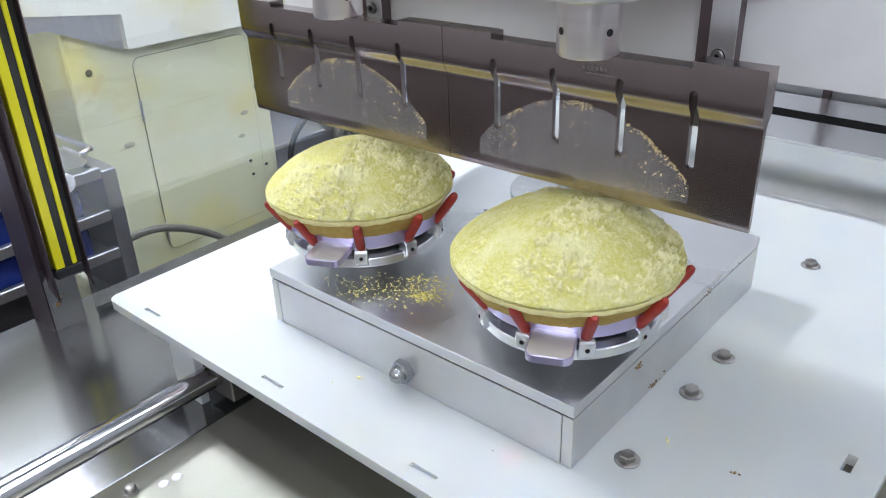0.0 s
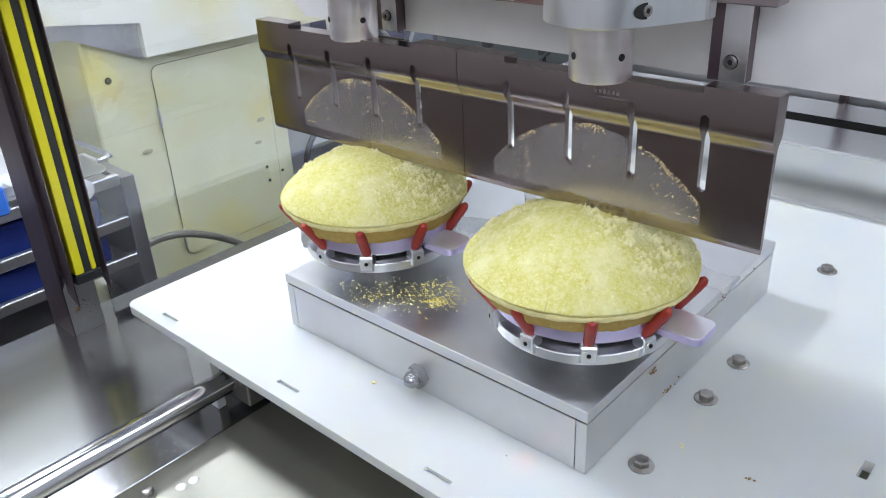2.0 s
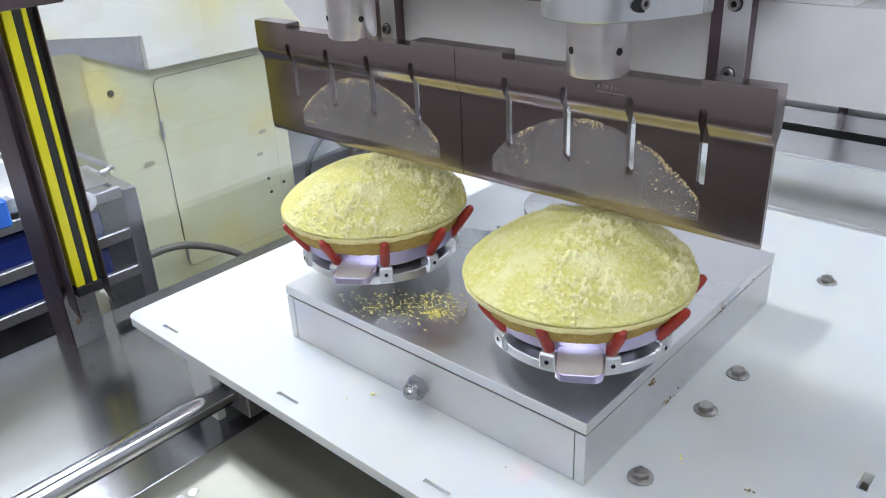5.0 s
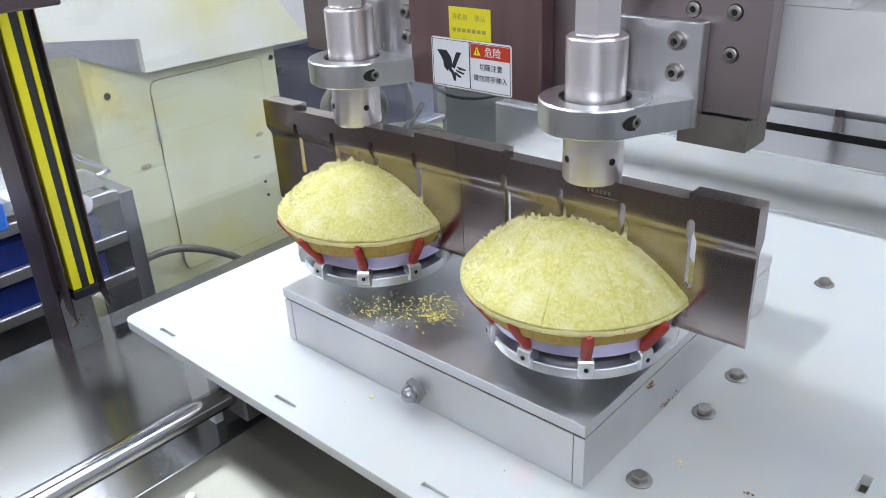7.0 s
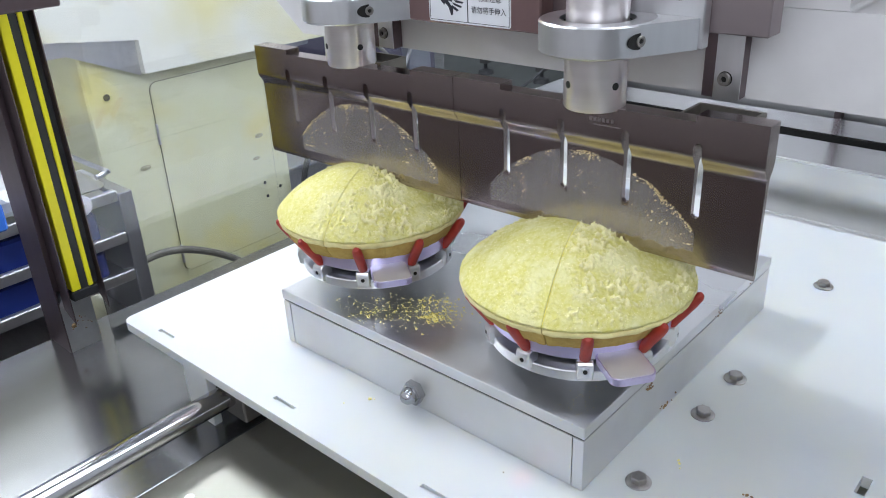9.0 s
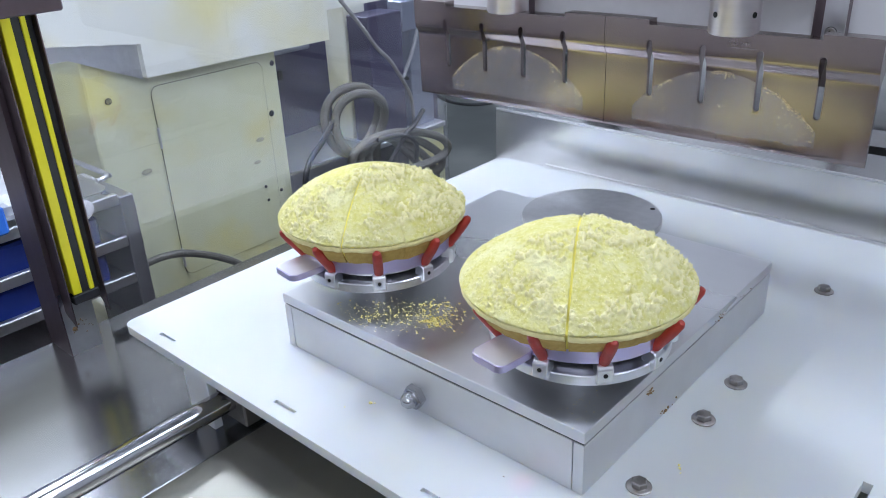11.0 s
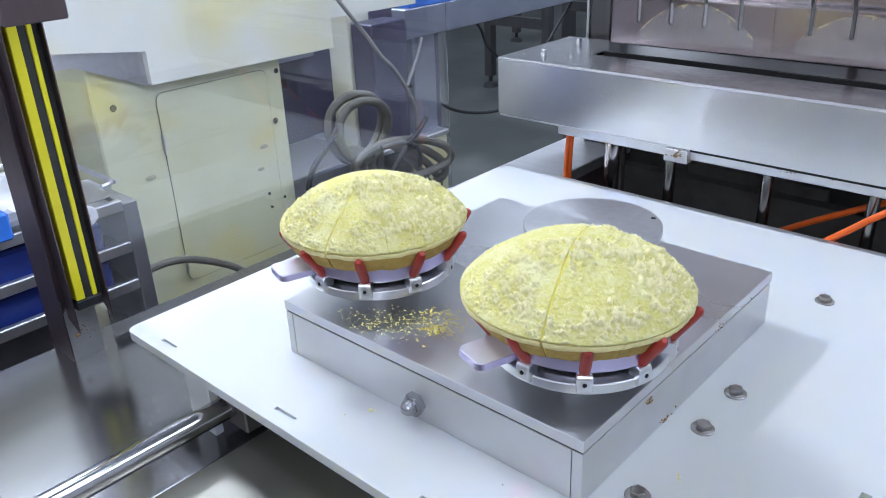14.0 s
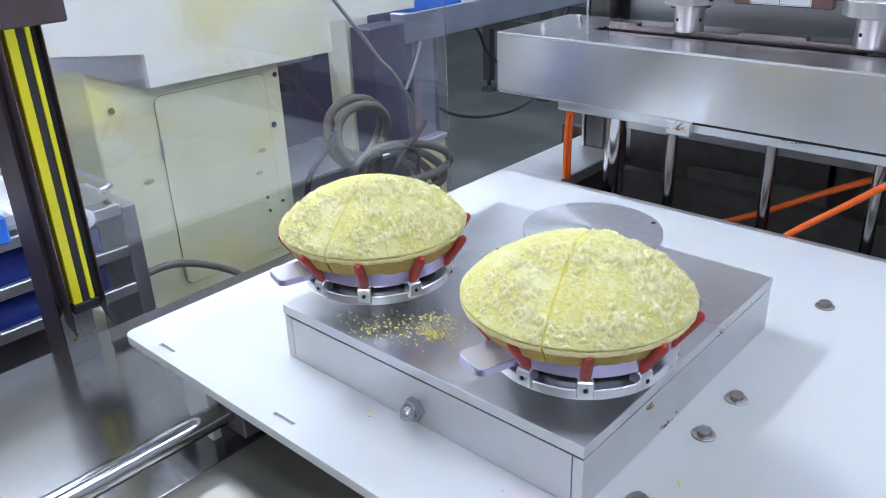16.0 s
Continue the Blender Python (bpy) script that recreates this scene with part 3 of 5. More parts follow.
def holder(cx):
    """A turntable with a steel ring, ten sprung red fingers and a pull tab, its tab along +x."""
    base = (cx, CY, H)
    h = thing("cake_holder", base, "steel turntable holder with ten red fingers", "cake holder", "cake holders")

    L = 0.0035
    part("hub", lathe([(0, H), (0.034, H), (0.034, 0.0883 + L), (0, 0.0883 + L)], (cx, CY, 0), 40), ALU, h)
    part("base_ring", lathe([(0.02, 0.0885), (0.0875, 0.0885), (0.0895, 0.09), (0.0895, 0.099), (0.0885, 0.1), (0.064, 0.1), (0.064, 0.0945), (0.02, 0.0945)], (cx, CY, L), 80, closed=True), ALU, h, "machined steel base ring")
    part("drum", lathe([(0, 0.0946 + L), (0.06, 0.0946 + L), (0.06, 0.106), (0.074, 0.107), (0.074, 0.1155), (0, 0.1155)], (cx, CY, 0), 64), ALU, h)
    part("tray", lathe([(0, 0.1157), (0.0855, 0.1157), (0.0855, 0.1155), (0.0875, 0.1155), (0.0892, 0.1165), (0.0892, 0.1322), (0.088, 0.1333), (0, 0.1333)], (cx, CY, 0), 90), LILAC, h, "steel tray rim with a lilac reflection put into its colour")
    tab = rounded(0.085, 0.131, -0.0205, 0.0205, 0.009)
    part("pull_tab", prism([(cx + a, CY + b) for a, b in tab], 0.112 + L, 0.1187 + L, None, "z"), LILAC, h, "polished steel pull tab with rounded corners", smooth=False)
    part("tab_face", prism([(cx + a, CY + b) for a, b in rounded(0.0862, 0.1298, -0.0193, 0.0193, 0.008)], 0.1187 + L, 0.1193 + L, None, "z"), TAB_STEEL, h, "satin upper face of the tab, painted pale for its reflection", smooth=False)
    for k in range(10):
        a = radians(18 + PITCH * k)
        m = Matrix.Translation((cx, CY, L)) @ Matrix.Rotation(a, 4, "Z")
        bm = prism([(0.079, 0.0925), (0.092, 0.0925), (0.0945, 0.0955), (0.095, 0.109), (0.0925, 0.1125), (0.079, 0.1125)], -0.0075, 0.0075)
        bmesh.ops.bevel(bm, geom=bm.edges[:], offset=0.001, segments=1, affect="EDGES")
        bmesh.ops.transform(bm, matrix=m, verts=bm.verts)
        b = part("finger_bracket", bm, ALU, h, smooth=False)
        bm = lathe([(0.0026, 0), (0.0042, 0), (0.0042, 0.0006), (0.0026, 0.0006)], (0, 0, 0), 18, closed=True)
        bmesh.ops.transform(bm, matrix=m @ pose(0.0949, 0, 0.1032, 0, 88, 0), verts=bm.verts)
        part("countersink", bm, STEEL, b)
        bm = lathe([(0, 0), (0.0021, 0), (0.0021, 0.0006), (0, 0.0006)], (0, 0, 0), 14)
        bmesh.ops.transform(bm, matrix=m @ pose(0.095, 0, 0.1032, 0, 88, 0), verts=bm.verts)
        part("screw_hole", bm, VOID, b)
        bm = lathe([(0, -0.004), (0.0048, -0.004), (0.0053, 0.004), (0.0055, 0.033), (0.0048, 0.042), (0.003, 0.0455), (0, 0.0465)], (0, 0, 0), 16)
        bmesh.ops.transform(bm, matrix=m @ pose(0.0868, 0, 0.1125, 0, 35, 0), verts=bm.verts)
        part("finger", bm, RED, b, "red silicone-sleeved finger")
    return h


# ---- cakes ----
CAKE_TOP, CAKE_RIM, CAKE_LOW = 0.2092, 0.160, 0.1335
CUTS = ((-72, -9.0, 0.0006), (0, 1.38, 0.0006), (72, 3.85, 0.0006), (-36, 6.72, 0.0006), (36, 9.17, 0.0011))


def lump(p, seed):
    """The uneven crumb coat: broad dents, clumps and single crumbs."""
    q = Vector((p.x + seed, p.y, p.z))
    a = noise.noise(q * 24) * 0.0012
    # One-sided thickness is a compromise that partly stands in for raking light.
    side = abs((math.degrees(math.atan2(p.y, p.x)) - 85 + 180) % 360 - 180)
    thick = float(np.interp(side, (0, 40, 80, 120, 150), (1, 0.95, 0.58, 0.26, 0.1)))
    big = 0.6 * noise.noise(q * 85) + 0.55 * noise.noise(q * 190)
    c = big + 0.5 * noise.noise(q * 340) + 0.45 * (0.42 - noise.voronoi(q * 300)[0][0])
    c, big = max(0.0, c + 0.16), max(0.0, big + 0.2)
    u = math.hypot(p.x, p.y) / 0.1115
    patch = max(0.15, min(1.0, 0.75 + 1.4 * noise.noise(q * 19 + Vector((9, 4, 2)))))
    patch *= 1 - 0.65 * max(0.0, min(1.0, (u - 0.82) / 0.18))
    patch *= thick
    fine = (0.001 * noise.noise(q * 430) + 0.0008 * noise.noise(q * 700)) * min(1.0, 0.15 + 1.6 * u)
    k = max(0.0, min(1.0, (c * patch - 0.01) / 0.3))
    heap = k * k * (3 - 2 * k)
    return a + 0.0026 * heap + 0.0044 * patch * c + (0.5 + 0.5 * patch) * fine, max(0.0, min(1.0, 0.75 * heap + 0.35 * big * patch))


def sector(profile, th0, th1, nth, seed, rough):
    """A wedge of a turned solid; profile runs from the axis out and back to it."""
    bm = bmesh.new()
    thick = bm.verts.layers.float.new("coat")
    rows = []
    for k in range(nth + 1):
        a = th0 + (th1 - th0) * k / nth
        row = []
        for r, zz in profile:
            p = Vector((r * math.cos(a), r * math.sin(a), zz))
            coat = 0.0
            if rough:
                slope = Vector((math.cos(a) * 0.5 * r / 0.112, math.sin(a) * 0.5 * r / 0.112, 1.0)).normalized()
                high, coat = lump(p, seed)
                p += slope * high
            elif r > 0.09:
                q = p + Vector((seed, 0, 0))
                p += Vector((math.cos(a), math.sin(a), 0)) * (0.001 * noise.noise(q * 230) + 0.001 * noise.noise(q * 60))
                p.z += 0.0014 * noise.noise(q * 70)
            row.append(bm.verts.new(p))
            row[-1][thick] = coat
        rows.append(row)
    for a, b in zip(rows, rows[1:]):
        for i in range(len(profile) - 1):
            bm.faces.new((a[i], a[i + 1], b[i + 1], b[i]))
    bm.faces.new(rows[0]), bm.faces.new(rows[-1])
    bmesh.ops.remove_doubles(bm, verts=bm.verts, dist=2e-6)
    return bm


def crumb_flakes(t0, t1, seed, size, rnd):
    """Loose rounded crumbs lying on one slice's dome, heaped in clumps where the coat is thick."""
    vs, fs = [], []
    for _ in range(6000):
        u, a = math.sqrt(rnd.random()) * 0.99, t0 + 0.012 + (t1 - t0 - 0.024) * rnd.random()
        r = size * u
        p = Vector((r * math.cos(a), r * math.sin(a), CAKE_RIM + (CAKE_TOP - CAKE_RIM) * max(0.0, 1 - u ** 2.0) ** 0.93))
        high, coat = lump(p, seed)
        if 0.1 + 1.2 * coat < rnd.random():
            continue
        slope = Vector((math.cos(a) * 0.5 * u, math.sin(a) * 0.5 * u, 1.0)).normalized()
        s = (0.00028 + 0.00062 * rnd.random() ** 2) * (0.75 + 0.4 * coat)
        p += slope * (high - 0.1 * s + 0.0013 * coat * rnd.random() ** 2)
        turn = Euler((rnd.random() * 6, rnd.random() * 6, rnd.random() * 6)).to_matrix()
        b = len(vs)
        for d in ((1, 0, 0), (-1, 0.2, 0), (0, 0.9, 0), (0.1, -0.8, 0), (0, 0, 0.75), (0.2, 0, -0.75)):
            vs.append(p + turn @ (Vector(d) * s * (0.7 + 0.6 * rnd.random())))
        fs += [(b + i, b + j, b + k) for i, j, k in ((0, 2, 4), (2, 1, 4), (1, 3, 4), (3, 0, 4), (2, 0, 5), (1, 2, 5), (3, 1, 5), (0, 3, 5))]
    me = bpy.data.meshes.new("tmp")
    me.from_pydata(vs, [], fs)
    bm = bmesh.new()
    bm.from_mesh(me)
    bpy.data.meshes.remove(me)
    return bm


def cake(cx, seed, size):
    """A domed sponge cake in ten slices: crumb-coated dome, cream layer and golden base."""
    c = thing("cake", (0, 0, 0), "round domed yellow cake coated in pale crumbs", "cake", "cakes")
    n = 128
    dome = []
    for i in range(n + 1):
        u = 0.6 * i / n + 0.4 * math.sin(0.5 * math.pi * i / n)
        r = size * u
        dome.append((r, CAKE_RIM + (CAKE_TOP - CAKE_RIM) * max(0.0, 1 - u ** 2.0) ** 0.93))
    dome += [(size - 0.0005, CAKE_RIM - 0.0018), (size - 0.0035, CAKE_RIM - 0.0026), (0.0, CAKE_RIM - 0.0026)]
    cream = [(0, 0.1578), (size - 0.0002, 0.1578), (size + 0.0001, 0.156), (size - 0.0006, 0.1533), (size - 0.0022, 0.1516), (0, 0.1516)]
    base = [(0, 0.1515), (size - 0.0036, 0.1515), (0.1025, 0.146), (0.099, 0.139), (0.095, CAKE_LOW), (0, CAKE_LOW)]
    made = []
    # Filler just below the crust, added so the cuts look bright, not black.
    inner = [(max(r - 0.0012, 0.0), zz - 0.0009) for r, zz in dome[::4] if zz > CAKE_RIM - 0.001] + [(0.1035, 0.15), (0.093, 0.1345), (0, 0.1345)]
    part("cut_filler", lathe(inner, (0, 0, 0), 60), CUT_FILLER, c, "yellow filler added to keep the cuts bright")
    rnd = random.Random(seed)
    for k in range(10):
        t0, t1 = radians(PITCH * k), radians(PITCH * (k + 1))
        s = part("slice", sector(dome, t0, t1, 70, seed, 1.0), CRUMB_TOP, c, "crumb-coated sponge slice", smooth="all")
        part("cream_layer", sector(cream, t0, t1, 30, seed, 0), CREAM, s, "pale cream band")
        part("sponge_base", sector(base, t0, t1, 30, seed, 0), SPONGE, s, "golden sponge base")
        flakes = crumb_flakes(t0, t1, seed, size, rnd)
        tagged(part("loose_coat", flakes, FLAKE, s, "pale loose crumbs", smooth="all"), kind="stuff")
        made.append(s)
    return c, made


HOLDERS = [holder(x) for x in CENTRES]
CAKES = [cake(x, 3.1 * k, (0.1085, 0.1112)[k]) for k, x in enumerate(CENTRES)]

# ---- gantry: beam with rails and stop blocks ----
gantry = thing("gantry_beam", (0.2, 0.24, 0.32), "wide grey steel gantry beam with guide rails", "gantry")
BEAM_Y = 0.215
bm = prism([(-0.175, 0.3165), (0.95, 0.3165), (0.95, 0.397), (-0.275, 0.397)], BEAM_Y, BEAM_Y + 0.1)
prism([(-0.275, 0.3975), (0.5158, 0.3975), (0.5158, 0.75), (-0.275, 0.75)], BEAM_Y, BEAM_Y + 0.1, bm)
prism([(0.516, 0.3975), (0.5195, 0.3975), (0.5172, 0.3983), (0.516, 0.401)], BEAM_Y, BEAM_Y + 0.1, bm)
box(0.516, 0.95, BEAM_Y, BEAM_Y + 0.1, 0.44, 0.75, 0, bm)
part("beam", bm, BEAM_STEEL, gantry, "wide brushed steel cross beam", smooth=False)
for x in (-0.002, 0.424):
    r = part("guide_rail", cells([x - 0.017, x - 0.006, x + 0.006, x + 0.017], [0.318, 0.75], lambda i, j: True, lambda z: BEAM_Y - 0.016, lambda z: BEAM_Y - 0.0005), DARK_STEEL, gantry, "steel guide rail", smooth=False)
    part("rail_cap", box(x - 0.006, x + 0.018, BEAM_Y - 0.0175, BEAM_Y - 0.0163, 0.3185, 0.75), ALU, r)
    for k in range(6):
        socket_screw(r, (x + 0.004, BEAM_Y - 0.0176, 0.336 + 0.06 * k), 0.0058, 0.004)
    s = part("stop_block", cells([x - 0.0125, x - 0.0095, x + 0.0455, x + 0.0485], [0.146, 0.149, 0.184, 0.187], lambda i, j: not (i == 1 and j == 1), lambda z: 0.0, lambda z: 0.0265), STOP_STEEL, gantry, "open-topped rectangular steel stop block", smooth=False)
    for v in s.data.vertices:
        w = v.co + ORIGIN[gantry]
        v.co = Vector((w.x, w.z, w.y + 0.2885)) - ORIGIN[gantry]
    # Black block stands in for the shade inside the open stop.
    part("stop_inside_shade", box(x - 0.0093, x + 0.0453, 0.1492, 0.1838, 0.289, 0.305), VOID, s)

# ---- cutting head ----
head = thing("cutting_head", (0.2, 0.15, 0.36), "ultrasonic cutting head carrying two wide blades", "cutting head")
UP = 0.095
part("carriage_plate", box(-0.09, 0.478, 0.152, 0.176, 0.3135 + UP, 0.72, 0.001), PLATE_STEEL, head, "satin steel carriage plate", smooth=False)
for x in (0.414, 0.449):
    for zz in (0.364, 0.3975, 0.431):
        socket_screw(head, (x, 0.152, zz + UP), 0.006, 0.003)
for zz in (0.352, 0.376, 0.41):
    socket_screw(head, (0.083, 0.152, zz + UP), 0.006, 0.004)
cover = part("head_cover", box(0.11, 0.278, 0.130, 0.1515, 0.3015 + UP, 0.72, 0.0015), RED_COVER, head, "brushed steel cover with a reddish reflection put into its colour", smooth=False)
CF = 0.130


def bars(parent, x0, x1, z0, n, height, y, mat, name="ink_bar"):
    w = (x1 - x0) / n
    for k in range(n):
        part(name, box(x0 + k * w, x0 + k * w + w * 0.72, y - 0.0003, y, z0, z0 + height), mat, parent, smooth=False)


def text(parent, body, x, z, size, y, mat, name="lettering"):
    cu = bpy.data.curves.new(name, "FONT")
    cu.body, cu.size, cu.extrude = body, size, 0.0001
    ob = bpy.data.objects.new(name, cu)
    scene.collection.objects.link(ob)
    bpy.context.view_layer.update()
    me = bpy.data.meshes.new_from_object(ob.evaluated_get(bpy.context.evaluated_depsgraph_get()))
    bpy.data.objects.remove(ob)
    bm = bmesh.new()
    bm.from_mesh(me)
    bpy.data.meshes.remove(me)
    bmesh.ops.transform(bm, matrix=Matrix.Translation((x, y, z)) @ Matrix.Rotation(radians(90), 4, "X"), verts=bm.verts)
    part(name, bm, mat, parent, smooth=False)


# warning label
LZ = UP
wl = part("warning_label", prism(rounded(0.141, 0.2445, 0.3035 + LZ, 0.354 + LZ, 0.003), CF - 0.0006, CF - 0.0001), LABEL_WHITE, cover, "white danger label with black pictogram", smooth=False)
part("red_band", box(0.1935, 0.2425, CF - 0.0009, CF - 0.0006, 0.3375 + LZ, 0.3515 + LZ), LABEL_RED, wl, smooth=False)
part("divider", box(0.1915, 0.1925, CF - 0.0009, CF - 0.0006, 0.3055 + LZ, 0.352 + LZ), INK, wl, smooth=False)
for a in ((0.1425, 0.243, 0.352, 0.3525), (0.1425, 0.243, 0.305, 0.3055)):
    part("border_line", box(a[0], a[1], CF - 0.0009, CF - 0.0006, a[2] + LZ, a[3] + LZ), INK, wl, smooth=False)
for x in (0.1425, 0.2425):
    part("border_line", box(x, x + 0.0005, CF - 0.0009, CF - 0.0006, 0.3056 + LZ, 0.3519 + LZ), INK, wl, smooth=False)
text(wl, "危险", 0.2115, 0.341 + LZ, 0.0102, CF - 0.001, LABEL_WHITE)
text(wl, "切断注意", 0.2045, 0.3268 + LZ, 0.0073, CF - 0.001, INK)
text(wl, "请勿将手伸入", 0.1965, 0.3155 + LZ, 0.0072, CF - 0.001, INK)
part("warning_triangle", prism([(0.1975, 0.3405 + LZ), (0.2065, 0.3405 + LZ), (0.202, 0.349 + LZ)], CF - 0.0012, CF - 0.0009), LABEL_YELLOW, wl, smooth=False)
part("exclamation_mark", box(0.2015, 0.2025, CF - 0.0014, CF - 0.0012, 0.342 + LZ, 0.3465 + LZ), INK, wl, smooth=False)
# black cutting pictogram: a palm block, a slanted blade and short bars below it
pic = prism([(0.1487, 0.3412), (0.1613, 0.3415), (0.1674, 0.3348), (0.1684, 0.3284), (0.1674, 0.3236), (0.1734, 0.3173), (0.1728, 0.3112), (0.1706, 0.3106), (0.1674, 0.3184), (0.163, 0.3223), (0.1619, 0.3201), (0.1575, 0.3239), (0.1564, 0.3303), (0.1525, 0.3364)], CF - 0.0009, CF - 0.0006)
for outline in ([(0.1745, 0.3406), (0.1811, 0.3408), (0.1717, 0.3236), (0.1674, 0.3249)],
                [(0.1745, 0.326), (0.1789, 0.3255), (0.1871, 0.3241), (0.1855, 0.3227), (0.1772, 0.3232)],
                [(0.1728, 0.3232), (0.1778, 0.322), (0.1849, 0.3201), (0.1833, 0.3186), (0.1745, 0.3208)],
                [(0.1717, 0.3206), (0.1761, 0.3188), (0.1805, 0.3162), (0.1783, 0.3147), (0.1723, 0.318)]):
    prism(outline, CF - 0.0009, CF - 0.0006, pic)
bmesh.ops.translate(pic, verts=pic.verts, vec=(0, 0, LZ))
part("pictogram", pic, INK, wl, smooth=False)
yl = part("yellow_label", box(0.1665, 0.2195, CF - 0.0007, CF - 0.0001, 0.3545 + LZ, 0.3855 + LZ), LABEL_YELLOW, cover, "yellow notice label with faded print", smooth=False)
text(yl, "开机前", 0.1705, 0.3735 + LZ, 0.0068, CF - 0.0008, GREY_INK)
text(yl, "确认", 0.1995, 0.3735 + LZ, 0.0068, CF - 0.0008, GREY_INK)
bars(yl, 0.171, 0.215, 0.3615 + LZ, 7, 0.0036, CF - 0.0007, GREY_INK)


def crumb_pile(places, rnd):
    """Loose crumbs of (x, y, z, size)."""
    seedling = bmesh.new()
    bmesh.ops.create_icosphere(seedling, subdivisions=1, radius=1)
    ball = [v.co.copy() for v in seedling.verts]
    tris = [[v.index for v in f.verts] for f in seedling.faces]
    seedling.free()
    vs, fs = [], []
    for x, y, zz, s in places:
        b = len(vs)
        long = 0.8 + 0.6 * rnd.random()
        for p in ball:
            k = s * (0.6 + 0.7 * rnd.random())
            vs.append((x + p.x * k * long, y + p.y * k, zz + s * 0.4 + p.z * k * 0.7))
        fs += [[b + i for i in t] for t in tris]
    me = bpy.data.meshes.new("tmp")
    me.from_pydata(vs, [], fs)
    bm = bmesh.new()
    bm.from_mesh(me)
    bpy.data.meshes.remove(me)
    return bm


def horn(cx):
    """Transducer, clamp ring and horn above one blade."""
    y = 0.105
    low = 0.3475
    part("horn", lathe([(0, low), (0.0255, low), (0.0268, low + 0.002), (0.0268, low + 0.055), (0, low + 0.055)], (cx, y, 0), 56), HORN_METAL, head, "turned aluminium ultrasonic horn")
    for a in (-115, -20):
        q = Matrix.Translation((cx, y, low + 0.022)) @ Matrix.Rotation(radians(a), 4, "Z") @ pose(0.0266, 0, 0, 0, 90, 0)
        bm = rod(0.0032, 0, 0.0006, (0, 0, 0), 14, None, "z", 0.0001)
        bmesh.ops.transform(bm, matrix=q, verts=bm.verts)
        part("spanner_hole", bm, VOID, head)
    part("booster", lathe([(0.0, low + 0.056), (0.0262, low + 0.056), (0.0262, low + 0.1255), (0.025, low + 0.127), (0, low + 0.127)], (cx, y, 0), 56), HORN_METAL, head, "turned aluminium booster")
    part("booster_nut", lathe([(0, low + 0.1275), (0.0195, low + 0.1275), (0.021, low + 0.13), (0.021, low + 0.165), (0.018, low + 0.168), (0, low + 0.168)], (cx, y, 0), 6), HORN_METAL, head, smooth=False)
    part("transducer", rod(0.0165, low + 0.1685, low + 0.33, (cx, y, 0), 40), HORN_METAL, head)
    z0, z1 = low + 0.049, low + 0.075
    ring = part("clamp_ring", lathe([(0.0315, z0), (0.0475, z0), (0.049, z0 + 0.0015), (0.049, z1 - 0.0015), (0.0475, z1), (0.0315, z1)], (cx, y, 0), 72, closed=True), ALU, head, "aluminium clamp ring holding the booster")
    part("ring_gap", lathe([(0.027, z0 + 0.002), (0.0314, z0 + 0.002), (0.0314, z1 - 0.004), (0.027, z1 - 0.004)], (cx, y, 0), 48, closed=True), VOID, ring)
    arc = [(cx + 0.0485 * math.cos(radians(a)), y + 0.0485 * math.sin(radians(a))) for a in range(44, -26, -7)]
    part("clamp_arm", prism([(cx + 0.0735, 0.139), (cx + 0.03, 0.1395)] + arc, z0 + 0.0004, z1 - 0.0004, None, "z"), ALU, ring, smooth=False)
    part("clamp_arm", prism([(cx - 0.038, 0.1395), (cx + 0.02, 0.1395), (cx + 0.02, y + 0.033), (cx - 0.02, y + 0.033), (cx - 0.046, y + 0.012)], z0 + 0.0008, z1 - 0.0008, None, "z"), ALU, ring, smooth=False)
    pl = part("clamp_plate", box(cx - 0.045, cx + 0.077, 0.1395, 0.1515, z0 + 0.0004, z1 + 0.062, 0.001), ALU, ring, smooth=False)
    for zz in (z1 + 0.02, z1 + 0.046):
        socket_screw(pl, (cx + 0.055, 0.1395, zz), 0.0062, 0.0065, washer=True)
    q = Matrix.Translation((cx, y, (z0 + z1) / 2)) @ Matrix.Rotation(radians(-17), 4, "Z")
    bm = lathe([(0, 0), (0.008, 0), (0.008, 0.0008), (0, 0.0008)], (0, 0, 0), 24)
    bmesh.ops.transform(bm, matrix=q @ pose(0.0484, 0, 0, 0, 90, 0) @ Matrix.Diagonal((0.8, 1.5, 1, 1)), verts=bm.verts)
    part("screw_pocket", bm, VOID, ring)
    bm = lathe([(0, 0.0), (0.0046, 0), (0.0046, 0.0014), (0.0041, 0.0018), (0.0026, 0.0018), (0.0022, 0.0008), (0, 0.0008)], (0, 0, 0), 18)
    bmesh.ops.transform(bm, matrix=q @ pose(0.0489, 0.0015, 0, 0, 90, 0), verts=bm.verts)
    part("clamp_screw", bm, BOLT, ring, "socket-head clamp screw")
    bm = lathe([(0, 0), (0.0021, 0), (0.0021, 0.0003), (0, 0.0003)], (0, 0, 0), 6)
    bmesh.ops.transform(bm, matrix=q @ pose(0.0498, 0.0015, 0, 0, 90, 0), verts=bm.verts)
    part("clamp_socket", bm, VOID, ring)


def askew(bm):
    """Shears the blades' depth along x to fit the camera's view."""
    for v in bm.verts:
        v.co.y += 0.026 * (v.co.x - 0.2)
    return bm


